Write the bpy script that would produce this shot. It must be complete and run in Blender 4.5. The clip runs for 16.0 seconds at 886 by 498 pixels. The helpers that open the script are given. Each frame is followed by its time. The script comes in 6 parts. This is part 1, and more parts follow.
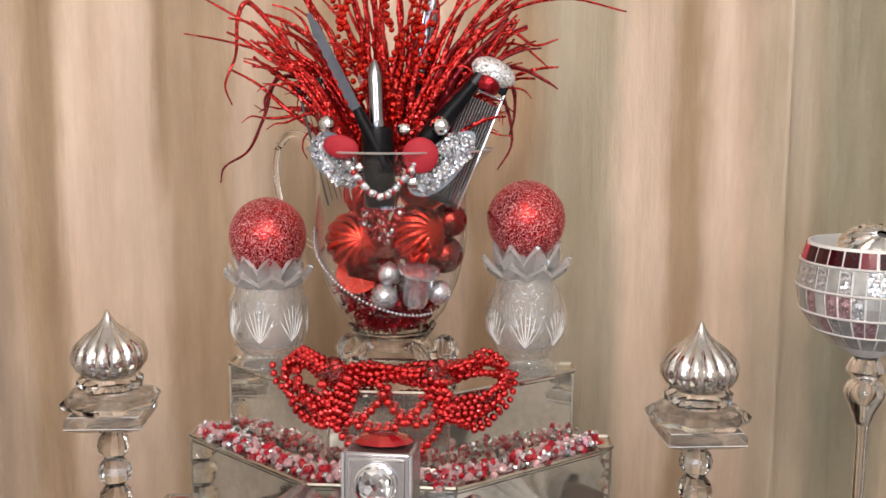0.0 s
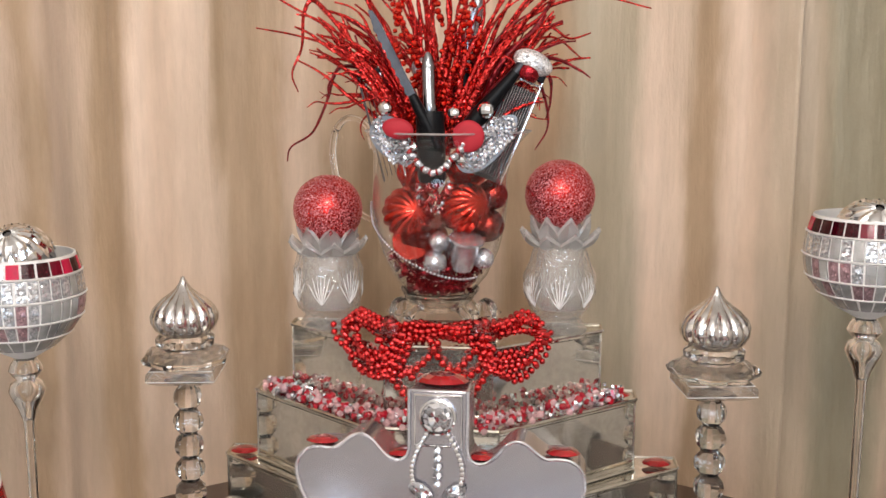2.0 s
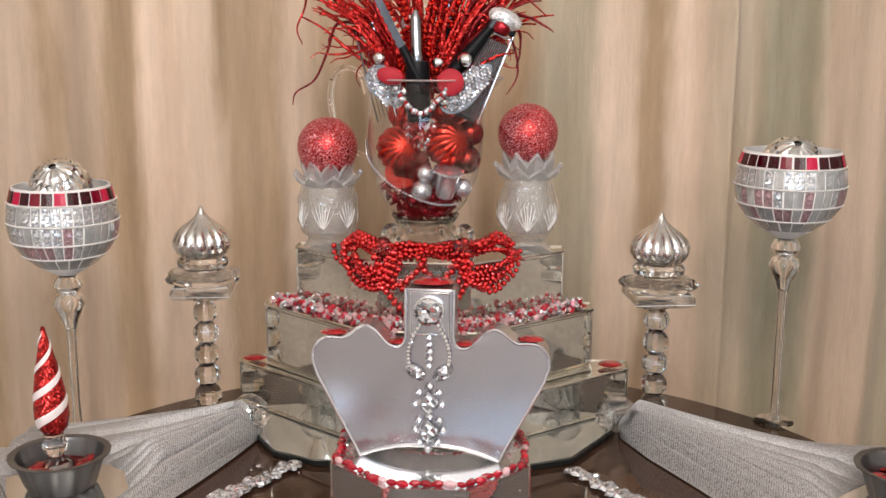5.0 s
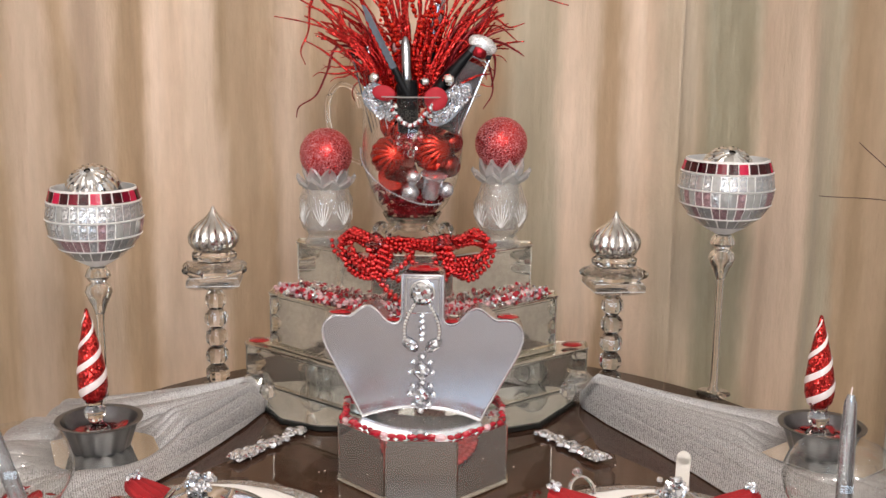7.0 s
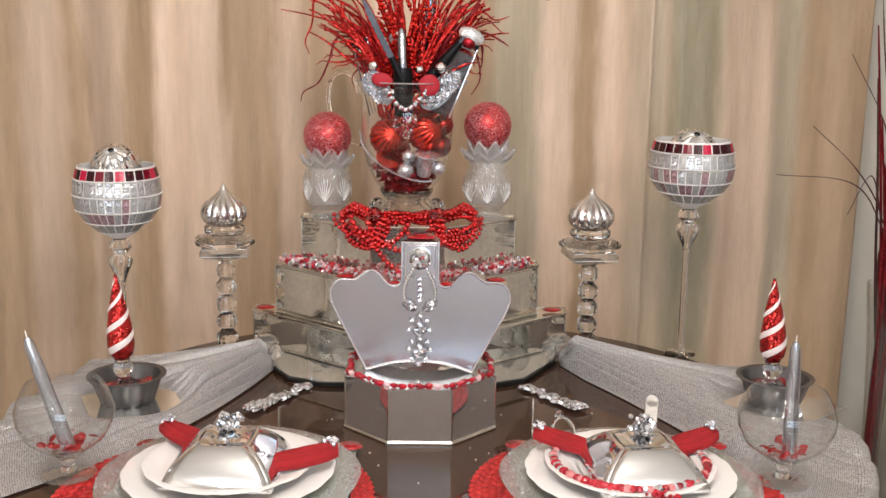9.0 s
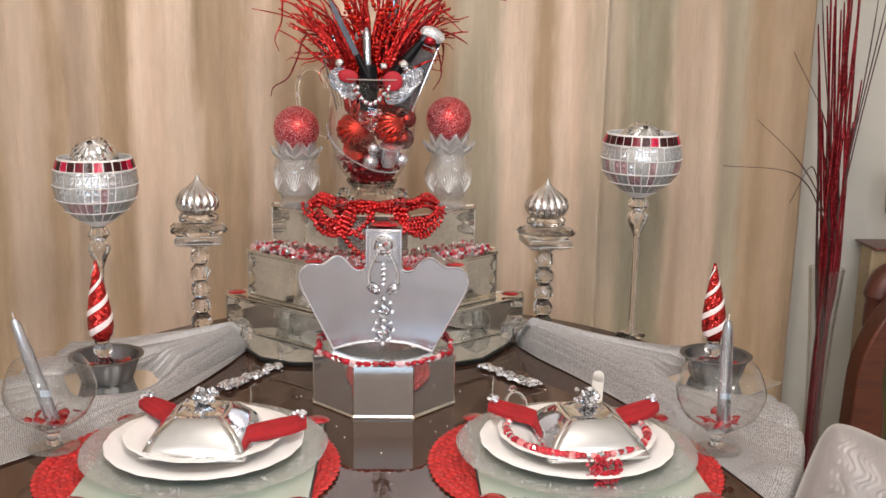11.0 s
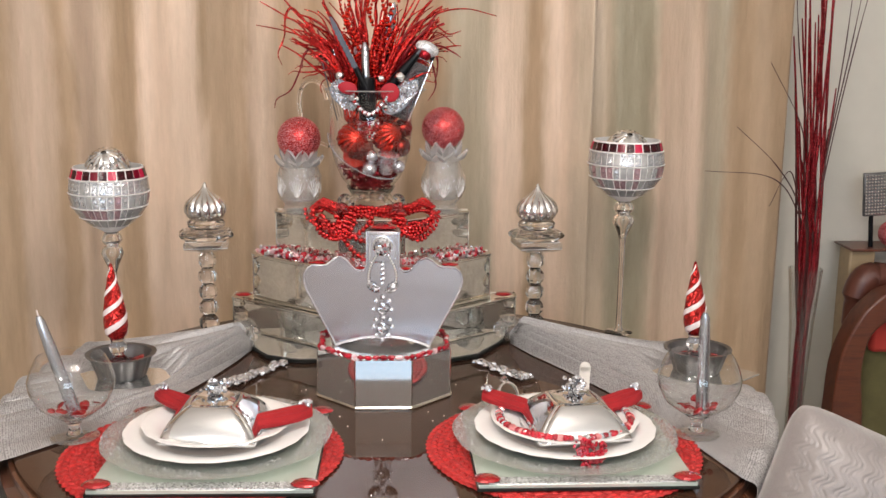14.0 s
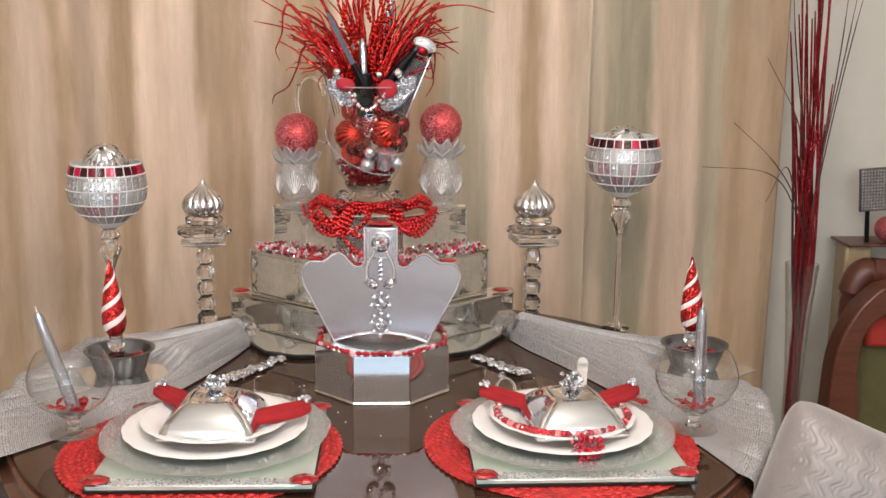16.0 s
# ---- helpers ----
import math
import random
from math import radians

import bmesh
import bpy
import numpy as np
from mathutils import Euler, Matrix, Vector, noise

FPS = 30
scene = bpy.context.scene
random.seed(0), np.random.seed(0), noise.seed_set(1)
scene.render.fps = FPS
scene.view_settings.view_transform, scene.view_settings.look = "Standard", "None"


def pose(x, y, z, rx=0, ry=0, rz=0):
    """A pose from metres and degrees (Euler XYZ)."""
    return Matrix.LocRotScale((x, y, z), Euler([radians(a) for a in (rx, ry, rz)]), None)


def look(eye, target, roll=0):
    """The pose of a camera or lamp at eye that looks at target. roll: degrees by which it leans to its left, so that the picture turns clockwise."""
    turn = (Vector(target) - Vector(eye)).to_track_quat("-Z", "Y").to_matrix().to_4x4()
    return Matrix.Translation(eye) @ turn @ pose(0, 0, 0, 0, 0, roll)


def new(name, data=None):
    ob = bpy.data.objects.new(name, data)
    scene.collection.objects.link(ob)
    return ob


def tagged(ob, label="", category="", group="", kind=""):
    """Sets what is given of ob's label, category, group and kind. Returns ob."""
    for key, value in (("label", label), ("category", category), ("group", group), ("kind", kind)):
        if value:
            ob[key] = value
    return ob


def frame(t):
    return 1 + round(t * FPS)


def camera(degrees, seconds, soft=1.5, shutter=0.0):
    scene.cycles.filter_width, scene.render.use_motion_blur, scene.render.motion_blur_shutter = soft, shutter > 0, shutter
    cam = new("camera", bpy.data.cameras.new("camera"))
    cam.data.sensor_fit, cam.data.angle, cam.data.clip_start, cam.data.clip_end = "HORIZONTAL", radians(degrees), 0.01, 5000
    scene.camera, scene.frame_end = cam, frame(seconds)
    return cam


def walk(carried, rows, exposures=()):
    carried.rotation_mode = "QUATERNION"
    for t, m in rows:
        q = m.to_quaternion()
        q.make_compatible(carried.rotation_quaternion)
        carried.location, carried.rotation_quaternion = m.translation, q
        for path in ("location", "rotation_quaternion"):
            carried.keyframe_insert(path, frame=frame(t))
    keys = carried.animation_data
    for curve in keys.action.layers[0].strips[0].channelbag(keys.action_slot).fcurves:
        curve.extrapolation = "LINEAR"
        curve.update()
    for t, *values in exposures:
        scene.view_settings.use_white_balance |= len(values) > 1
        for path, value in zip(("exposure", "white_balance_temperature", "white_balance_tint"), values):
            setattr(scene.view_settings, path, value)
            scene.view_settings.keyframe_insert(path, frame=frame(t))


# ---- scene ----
cam = camera(45.7, 16.0)
PATH = [
    (0, (0.107, 0.099, 1.352), (-0.041, 2.07, 1.048), 0.1),
    (0.5, (0.109, 0.054, 1.354), (-0.04, 2.026, 1.053), 0.0),
    (1, (0.1, 0.021, 1.353), (-0.052, 1.99, 1.036), 0.1),
    (1.5, (0.087, -0.01, 1.351), (-0.085, 1.957, 1.036), 0.1),
    (2, (0.077, -0.049, 1.35), (-0.091, 1.918, 1.028), 0.1),
    (2.5, (0.074, -0.094, 1.349), (-0.077, 1.871, 1.009), 0.1),
    (3, (0.078, -0.133, 1.348), (-0.059, 1.83, 0.989), 0.1),
    (3.5, (0.082, -0.156, 1.346), (-0.03, 1.809, 0.987), 0.2),
    (4, (0.081, -0.175, 1.344), (-0.006, 1.786, 0.963), 0.2),
    (4.5, (0.074, -0.207, 1.343), (-0.023, 1.752, 0.951), 0.2),
    (5, (0.067, -0.279, 1.345), (-0.034, 1.679, 0.947), 0.2),
    (5.2, (0.064, -0.308, 1.346), (-0.018, 1.652, 0.96), 0.2),
    (7.5, (0.02, -0.566, 1.376), (0.005, 1.397, 0.991), 0.6),
    (8, (0.011, -0.62, 1.378), (0.0, 1.34, 0.984), 0.5),
    (8.5, (0.003, -0.665, 1.378), (0.004, 1.296, 0.984), 0.5),
    (9, (-0.002, -0.693, 1.377), (0.03, 1.265, 0.97), 0.8),
    (11.5, (0.018, -0.841, 1.4), (0.104, 1.111, 0.974), 1.0),
    (12, (0.021, -0.882, 1.402), (0.1, 1.072, 0.981), 1.0),
    (12.5, (0.022, -0.92, 1.404), (0.098, 1.035, 0.991), 1.1),
    (13, (0.02, -0.933, 1.402), (0.102, 1.024, 0.999), 0.9),
    (13.5, (0.016, -0.927, 1.4), (0.106, 1.03, 1.0), 0.7),
    (14, (0.01, -0.918, 1.398), (0.102, 1.04, 0.996), 0.6),
    (14.5, (0.006, -0.913, 1.397), (0.094, 1.043, 0.991), 0.7),
    (15, (0.006, -0.916, 1.398), (0.1, 1.04, 0.989), 0.6),
    (15.5, (0.007, -0.919, 1.4), (0.105, 1.036, 0.99), 0.5),
    (16, (0.008, -0.922, 1.402), (0.106, 1.032, 0.99), 0.6),
]
walk(cam, [(t, look(eye, target, roll)) for t, eye, target, roll in PATH])


# ---- light ----
world = bpy.data.worlds.new("world")
scene.world = world
world.use_nodes = True
world.node_tree.nodes["Background"].inputs[0].default_value = (1.0, 0.95, 0.88, 1)
world.node_tree.nodes["Background"].inputs[1].default_value = 0.05


for k in range(5):
    a = math.radians(72 * k + 20)
    d = bpy.data.lights.new("chandelier_bulb", "POINT")
    d.energy, d.shadow_soft_size, d.color = 10.4, 0.035, (1.0, 0.905, 0.845)
    new("chandelier_bulb", d).matrix_world = pose(0.1 + 0.22 * math.cos(a), -0.25 + 0.22 * math.sin(a), 2.02)
# two unseen fill lamps added to brighten the ceiling and what metal reflects
for x, y in ((-1.0, -1.9), (1.2, -1.7)):
    d = bpy.data.lights.new("ceiling_fill", "POINT")
    d.energy, d.shadow_soft_size, d.color = 40.0, 0.11, (1.0, 0.94, 0.92)
    new("ceiling_fill", d).matrix_world = pose(x, y, 2.15)
# daylight in the opening of the window behind the viewer
d = bpy.data.lights.new("window_daylight", "AREA")
d.shape, d.size, d.size_y, d.energy, d.color = "RECTANGLE", 1.7, 1.05, 32, (0.62, 0.80, 1.0)
new("window_daylight", d).matrix_world = pose(0.1, -3.1, 1.5, 90, 0, 0)
scene.view_settings.exposure = 0.0


# ---- materials ----
def node_mat(name):
    m = bpy.data.materials.new(name)
    m.use_nodes = True
    nt = m.node_tree
    return m, nt, nt.nodes["Principled BSDF"]


def noise_node(nt, scale, stretch=(1, 1, 1), detail=3.0, rough=0.5):
    tc = nt.nodes.new("ShaderNodeTexCoord")
    mp = nt.nodes.new("ShaderNodeMapping")
    mp.inputs["Scale"].default_value = stretch
    nz = nt.nodes.new("ShaderNodeTexNoise")
    nz.inputs["Scale"].default_value = scale
    nz.inputs["Detail"].default_value = detail
    nz.inputs["Roughness"].default_value = rough
    nt.links.new(tc.outputs["Object"], mp.inputs[0])
    nt.links.new(mp.outputs[0], nz.inputs["Vector"])
    return nz


def ramp(nt, src, stops):
    r = nt.nodes.new("ShaderNodeValToRGB")
    e = r.color_ramp.elements
    e[0].position, e[0].color = stops[0][0], (*stops[0][1], 1)
    e[1].position, e[1].color = stops[-1][0], (*stops[-1][1], 1)
    for p, c in stops[1:-1]:
        x = e.new(p)
        x.color = (*c, 1)
    nt.links.new(src, r.inputs[0])
    return r


def mul(c, k):
    return tuple(min(1.0, v * k) for v in c)


def surf(name, col, rough=0.5, metal=0.0, var=0.15, scale=12.0, bump=0.0, bscale=120.0, stretch=(1, 1, 1),
         rvar=0.1, sheen=0.0, coat=0.0, ior=1.5, island=0.0):
    """Plain procedural surface: colour varied at two scales, roughness varied, fine relief."""
    m, nt, p = node_mat(name)
    a = noise_node(nt, scale, stretch)
    b = noise_node(nt, scale * 9, stretch, 4.0)
    mixv = nt.nodes.new("ShaderNodeMath")
    mixv.operation = "MULTIPLY_ADD"
    nt.links.new(b.outputs["Fac"], mixv.inputs[0])
    mixv.inputs[1].default_value = 0.5
    nt.links.new(a.outputs["Fac"], mixv.inputs[2])
    r = ramp(nt, mixv.outputs[0], [(0.45, mul(col, 1 - var)), (1.05, mul(col, 1 + var))])
    out = r.outputs[0]
    if island:
        g = nt.nodes.new("ShaderNodeNewGeometry")
        hs = nt.nodes.new("ShaderNodeHueSaturation")
        mr = nt.nodes.new("ShaderNodeMapRange")
        mr.inputs["To Min"].default_value, mr.inputs["To Max"].default_value = 1 - island, 1 + island
        nt.links.new(g.outputs["Random Per Island"], mr.inputs[0])
        nt.links.new(mr.outputs[0], hs.inputs["Value"])
        nt.links.new(out, hs.inputs["Color"])
        out = hs.outputs[0]
    nt.links.new(out, p.inputs["Base Color"])
    rr = nt.nodes.new("ShaderNodeMapRange")
    rr.inputs["To Min"].default_value, rr.inputs["To Max"].default_value = max(0.01, rough - rvar), min(1, rough + rvar)
    nt.links.new(b.outputs["Fac"], rr.inputs[0])
    nt.links.new(rr.outputs[0], p.inputs["Roughness"])
    p.inputs["Metallic"].default_value = metal
    p.inputs["IOR"].default_value = ior
    p.inputs["Sheen Weight"].default_value = sheen
    p.inputs["Coat Weight"].default_value = coat
    p.inputs["Coat Roughness"].default_value = 0.04
    if bump:
        n = noise_node(nt, bscale, stretch, 3.0)
        bp = nt.nodes.new("ShaderNodeBump")
        bp.inputs["Strength"].default_value, bp.inputs["Distance"].default_value = bump, 0.002
        nt.links.new(n.outputs["Fac"], bp.inputs["Height"])
        nt.links.new(bp.outputs[0], p.inputs["Normal"])
    return m


def glitter(name, col, scale=900.0, rough=0.22, metal=1.0, tilt=0.55, dark=0.35):
    """Small flakes, each cell facing its own way."""
    m, nt, p = node_mat(name)
    tc = nt.nodes.new("ShaderNodeTexCoord")
    v = nt.nodes.new("ShaderNodeTexVoronoi")
    v.inputs["Scale"].default_value = scale
    nt.links.new(tc.outputs["Object"], v.inputs["Vector"])
    sep = nt.nodes.new("ShaderNodeSeparateColor")
    nt.links.new(v.outputs["Color"], sep.inputs[0])
    r = ramp(nt, sep.outputs[0], [(0.0, mul(col, dark)), (0.75, col), (1.0, mul(col, 1.5))])
    nt.links.new(r.outputs[0], p.inputs["Base Color"])
    p.inputs["Metallic"].default_value, p.inputs["Roughness"].default_value = metal, rough
    g = nt.nodes.new("ShaderNodeNewGeometry")
    sub = nt.nodes.new("ShaderNodeVectorMath")
    sub.operation = "SUBTRACT"
    sub.inputs[1].default_value = (0.5, 0.5, 0.5)
    nt.links.new(v.outputs["Color"], sub.inputs[0])
    sc = nt.nodes.new("ShaderNodeVectorMath")
    sc.operation = "SCALE"
    sc.inputs["Scale"].default_value = tilt
    nt.links.new(sub.outputs[0], sc.inputs[0])
    ad = nt.nodes.new("ShaderNodeVectorMath")
    nt.links.new(g.outputs["Normal"], ad.inputs[0])
    nt.links.new(sc.outputs[0], ad.inputs[1])
    nm = nt.nodes.new("ShaderNodeVectorMath")
    nm.operation = "NORMALIZE"
    nt.links.new(ad.outputs[0], nm.inputs[0])
    nt.links.new(nm.outputs[0], p.inputs["Normal"])
    return m


def thin_glass(name, tint=(0.97, 0.98, 0.98), gain=1.0, rough=0.02, bump=0.0, bscale=150.0, milk=0.0):
    m, nt, p = node_mat(name)
    nt.nodes.remove(p)
    out = nt.nodes["Material Output"]
    tr = nt.nodes.new("ShaderNodeBsdfTransparent")
    tr.inputs[0].default_value = (*tint, 1)
    gl = nt.nodes.new("ShaderNodeBsdfGlossy")
    gl.inputs["Roughness"].default_value = rough
    fr = nt.nodes.new("ShaderNodeLayerWeight")
    pw = nt.nodes.new("ShaderNodeMath")
    pw.operation = "POWER"
    pw.inputs[1].default_value = 3.2
    nt.links.new(fr.outputs["Facing"], pw.inputs[0])
    k = nt.nodes.new("ShaderNodeMath")
    k.operation, k.use_clamp = "MULTIPLY_ADD", True
    k.inputs[1].default_value, k.inputs[2].default_value = 0.55 * gain, 0.03 * gain
    nt.links.new(pw.outputs[0], k.inputs[0])
    mx = nt.nodes.new("ShaderNodeMixShader")
    nt.links.new(k.outputs[0], mx.inputs[0])
    nt.links.new(tr.outputs[0], mx.inputs[1])
    nt.links.new(gl.outputs[0], mx.inputs[2])
    last = mx.outputs[0]
    if bump:
        v = nt.nodes.new("ShaderNodeTexVoronoi")
        v.inputs["Scale"].default_value = bscale
        tc = nt.nodes.new("ShaderNodeTexCoord")
        nt.links.new(tc.outputs["Object"], v.inputs["Vector"])
        bp = nt.nodes.new("ShaderNodeBump")
        bp.inputs["Strength"].default_value, bp.inputs["Distance"].default_value = bump, 0.003
        nt.links.new(v.outputs["Distance"], bp.inputs["Height"])
        nt.links.new(bp.outputs[0], gl.inputs["Normal"])
        nt.links.new(bp.outputs[0], fr.inputs["Normal"])
    if milk:
        df = nt.nodes.new("ShaderNodeBsdfDiffuse")
        df.inputs[0].default_value = (0.85, 0.85, 0.84, 1)
        tl = nt.nodes.new("ShaderNodeBsdfTranslucent")
        tl.inputs[0].default_value = (0.85, 0.85, 0.84, 1)
        m0 = nt.nodes.new("ShaderNodeMixShader")
        nt.links.new(df.outputs[0], m0.inputs[1])
        nt.links.new(tl.outputs[0], m0.inputs[2])
        m1 = nt.nodes.new("ShaderNodeMixShader")
        m1.inputs[0].default_value = milk
        nt.links.new(last, m1.inputs[1])
        nt.links.new(m0.outputs[0], m1.inputs[2])
        last = m1.outputs[0]
    nt.links.new(last, out.inputs[0])
    return m


def solid_glass(name, col=(0.97, 0.98, 0.98), rough=0.02, ior=1.5, bump=0.0, bscale=150.0, clear=1.0):
    m, nt, p = node_mat(name)
    p.inputs["Base Color"].default_value = (*col, 1)
    p.inputs["Transmission Weight"].default_value = clear
    p.inputs["IOR"].default_value = ior
    n = noise_node(nt, bscale)
    rr = nt.nodes.new("ShaderNodeMapRange")
    rr.inputs["To Min"].default_value, rr.inputs["To Max"].default_value = rough * 0.5, rough * 2
    nt.links.new(n.outputs["Fac"], rr.inputs[0])
    nt.links.new(rr.outputs[0], p.inputs["Roughness"])
    if bump:
        bp = nt.nodes.new("ShaderNodeBump")
        bp.inputs["Strength"].default_value, bp.inputs["Distance"].default_value = bump, 0.002
        nt.links.new(n.outputs["Fac"], bp.inputs["Height"])
        nt.links.new(bp.outputs[0], p.inputs["Normal"])
    return m


BANDS = [  # stripes of the silk, some with fold shade coloured in: right edge in metres, tone
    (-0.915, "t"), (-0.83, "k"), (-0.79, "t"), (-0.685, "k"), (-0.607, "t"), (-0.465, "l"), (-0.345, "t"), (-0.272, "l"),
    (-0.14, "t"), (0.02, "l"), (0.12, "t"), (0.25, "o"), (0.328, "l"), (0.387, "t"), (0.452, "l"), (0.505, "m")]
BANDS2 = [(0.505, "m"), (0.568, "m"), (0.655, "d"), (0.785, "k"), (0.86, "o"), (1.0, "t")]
# d holds a deep fold's shade; k is l dimmed at the sides
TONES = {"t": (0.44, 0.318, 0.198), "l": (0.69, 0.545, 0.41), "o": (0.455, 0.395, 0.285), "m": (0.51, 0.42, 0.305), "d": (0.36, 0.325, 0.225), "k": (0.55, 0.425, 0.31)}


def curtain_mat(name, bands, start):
    """Broad uneven stripes across the cloth, some holding fold shade, wavering along their length, with crinkles."""
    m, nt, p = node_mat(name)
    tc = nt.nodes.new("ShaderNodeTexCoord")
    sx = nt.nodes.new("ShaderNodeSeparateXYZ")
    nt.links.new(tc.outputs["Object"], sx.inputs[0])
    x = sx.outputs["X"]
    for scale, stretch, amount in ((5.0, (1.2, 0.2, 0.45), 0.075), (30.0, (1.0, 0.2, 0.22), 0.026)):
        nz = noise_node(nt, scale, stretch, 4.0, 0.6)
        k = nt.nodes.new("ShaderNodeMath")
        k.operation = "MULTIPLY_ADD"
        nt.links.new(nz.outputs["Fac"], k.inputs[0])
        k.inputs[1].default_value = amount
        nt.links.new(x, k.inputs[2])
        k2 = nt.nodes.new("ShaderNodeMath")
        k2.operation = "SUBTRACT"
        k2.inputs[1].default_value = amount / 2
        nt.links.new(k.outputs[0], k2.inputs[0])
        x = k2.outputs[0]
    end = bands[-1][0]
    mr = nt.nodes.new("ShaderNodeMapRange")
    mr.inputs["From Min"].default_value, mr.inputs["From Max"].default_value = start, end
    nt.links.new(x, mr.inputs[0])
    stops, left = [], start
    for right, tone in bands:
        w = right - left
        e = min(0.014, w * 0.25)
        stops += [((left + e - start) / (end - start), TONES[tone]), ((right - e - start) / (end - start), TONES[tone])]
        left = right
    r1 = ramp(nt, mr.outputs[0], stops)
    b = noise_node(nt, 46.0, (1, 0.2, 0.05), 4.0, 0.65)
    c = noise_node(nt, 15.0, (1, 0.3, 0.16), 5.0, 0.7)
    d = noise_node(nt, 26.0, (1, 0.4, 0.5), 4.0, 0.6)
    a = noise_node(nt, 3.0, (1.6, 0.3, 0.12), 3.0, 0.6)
    # b and c also drive the bumps, so creases are darker in colour
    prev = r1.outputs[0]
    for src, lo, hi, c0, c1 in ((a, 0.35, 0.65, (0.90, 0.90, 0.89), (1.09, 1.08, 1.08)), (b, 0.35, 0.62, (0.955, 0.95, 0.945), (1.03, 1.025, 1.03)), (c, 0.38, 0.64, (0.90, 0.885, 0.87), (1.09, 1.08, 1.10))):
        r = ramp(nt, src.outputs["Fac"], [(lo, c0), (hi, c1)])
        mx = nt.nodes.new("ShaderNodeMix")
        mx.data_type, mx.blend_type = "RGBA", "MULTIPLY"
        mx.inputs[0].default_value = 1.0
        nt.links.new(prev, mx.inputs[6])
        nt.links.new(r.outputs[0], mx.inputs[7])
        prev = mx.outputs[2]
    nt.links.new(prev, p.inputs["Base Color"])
    p.inputs["Roughness"].default_value = 0.55
    p.inputs["Sheen Weight"].default_value = 0.25
    normal = None
    for src, strength, dist in ((b, 0.35, 0.005), (c, 0.4, 0.012), (d, 0.35, 0.009)):
        bp = nt.nodes.new("ShaderNodeBump")
        bp.inputs["Strength"].default_value, bp.inputs["Distance"].default_value = strength, dist
        nt.links.new(src.outputs["Fac"], bp.inputs["Height"])
        if normal is not None:
            nt.links.new(normal, bp.inputs["Normal"])
        normal = bp.outputs[0]
    nt.links.new(normal, p.inputs["Normal"])
    return m


def wood_mat(name, col, dark, rough=0.25, coat=0.0):
    m, nt, p = node_mat(name)
    a = noise_node(nt, 7.0, (1.0, 9.0, 9.0), 6.0, 0.65)
    b = noise_node(nt, 3.0, (1, 1, 1), 3.0)
    ad = nt.nodes.new("ShaderNodeMath")
    ad.operation = "MULTIPLY_ADD"
    nt.links.new(b.outputs["Fac"], ad.inputs[0])
    ad.inputs[1].default_value = 0.6
    nt.links.new(a.outputs["Fac"], ad.inputs[2])
    r = ramp(nt, ad.outputs[0], [(0.55, dark), (0.8, col), (1.05, mul(dark, 1.4))])
    nt.links.new(r.outputs[0], p.inputs["Base Color"])
    rr = nt.nodes.new("ShaderNodeMapRange")
    rr.inputs["To Min"].default_value, rr.inputs["To Max"].default_value = rough * 0.7, rough * 1.4
    nt.links.new(b.outputs["Fac"], rr.inputs[0])
    nt.links.new(rr.outputs[0], p.inputs["Roughness"])
    p.inputs["Coat Weight"].default_value, p.inputs["Coat Roughness"].default_value = coat, 0.015
    return m


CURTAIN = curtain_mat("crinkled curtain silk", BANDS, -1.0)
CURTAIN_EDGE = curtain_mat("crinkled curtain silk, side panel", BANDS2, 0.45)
# tone of the unseen walls, set darker for contrast in reflections
WALLTONE = surf("unseen wall taupe", (0.52, 0.47, 0.42), 0.75, var=0.06, scale=3, bump=0.15, bscale=250)
PAINT = surf("wall paint", (0.60, 0.58, 0.51), 0.75, var=0.05, scale=3, bump=0.15, bscale=250)
CEIL = surf("ceiling paint", (0.8, 0.79, 0.76), 0.85, var=0.03, scale=4, bump=0.2, bscale=200)
# floor out of view, kept pale to brighten the mirrors' reflections
FLOOR = surf("pale unseen floor", (0.42, 0.40, 0.37), 0.9, var=0.12, scale=4, bump=0.4, bscale=300)
WOOD = wood_mat("dark table wood", (0.12, 0.045, 0.022), (0.055, 0.02, 0.011), 0.24, 0.6)
TOPGLASS = wood_mat("glass-topped table wood", (0.055, 0.026, 0.015), (0.028, 0.013, 0.008), 0.05, 1.0)
TOPGLASS.node_tree.nodes["Principled BSDF"].inputs["Coat IOR"].default_value = 1.5
TOPGLASS.node_tree.nodes["Principled BSDF"].inputs["Specular IOR Level"].default_value = 0.0
CHERRY = wood_mat("cherry chair wood", (0.12, 0.030, 0.011), (0.05, 0.012, 0.005), 0.35, 0.2)
MIRROR = surf("aged mirror glass", (0.78, 0.76, 0.69), 0.06, 0.95, var=0.25, scale=14, rvar=0.05, bump=0.06, bscale=22)
CLEARMIRROR = surf("clear mirror glass", (0.80, 0.81, 0.80), 0.03, 0.92, var=0.03, scale=6, rvar=0.015)
DARKMIRROR = surf("black edging", (0.02, 0.022, 0.02), 0.15, 0.3, var=0.2)
TRIM = surf("pewter edging", (0.72, 0.70, 0.63), 0.22, 1.0, var=0.15, scale=40, bump=0.1)
SATIN = surf("brushed silver tin", (0.50, 0.485, 0.51), 0.21, 0.9, var=0.05, scale=5, rvar=0.04)
CHROME = surf("polished chrome", (0.82, 0.83, 0.84), 0.05, 1.0, var=0.03, scale=10, rvar=0.03)
SILVER = surf("mercury silver", (0.88, 0.88, 0.88), 0.09, 1.0, var=0.25, scale=70, rvar=0.05, bump=0.4, bscale=110)
PEWTER = surf("dull tin", (0.17, 0.17, 0.175), 0.33, 0.9, var=0.15, scale=30, bump=0.15)
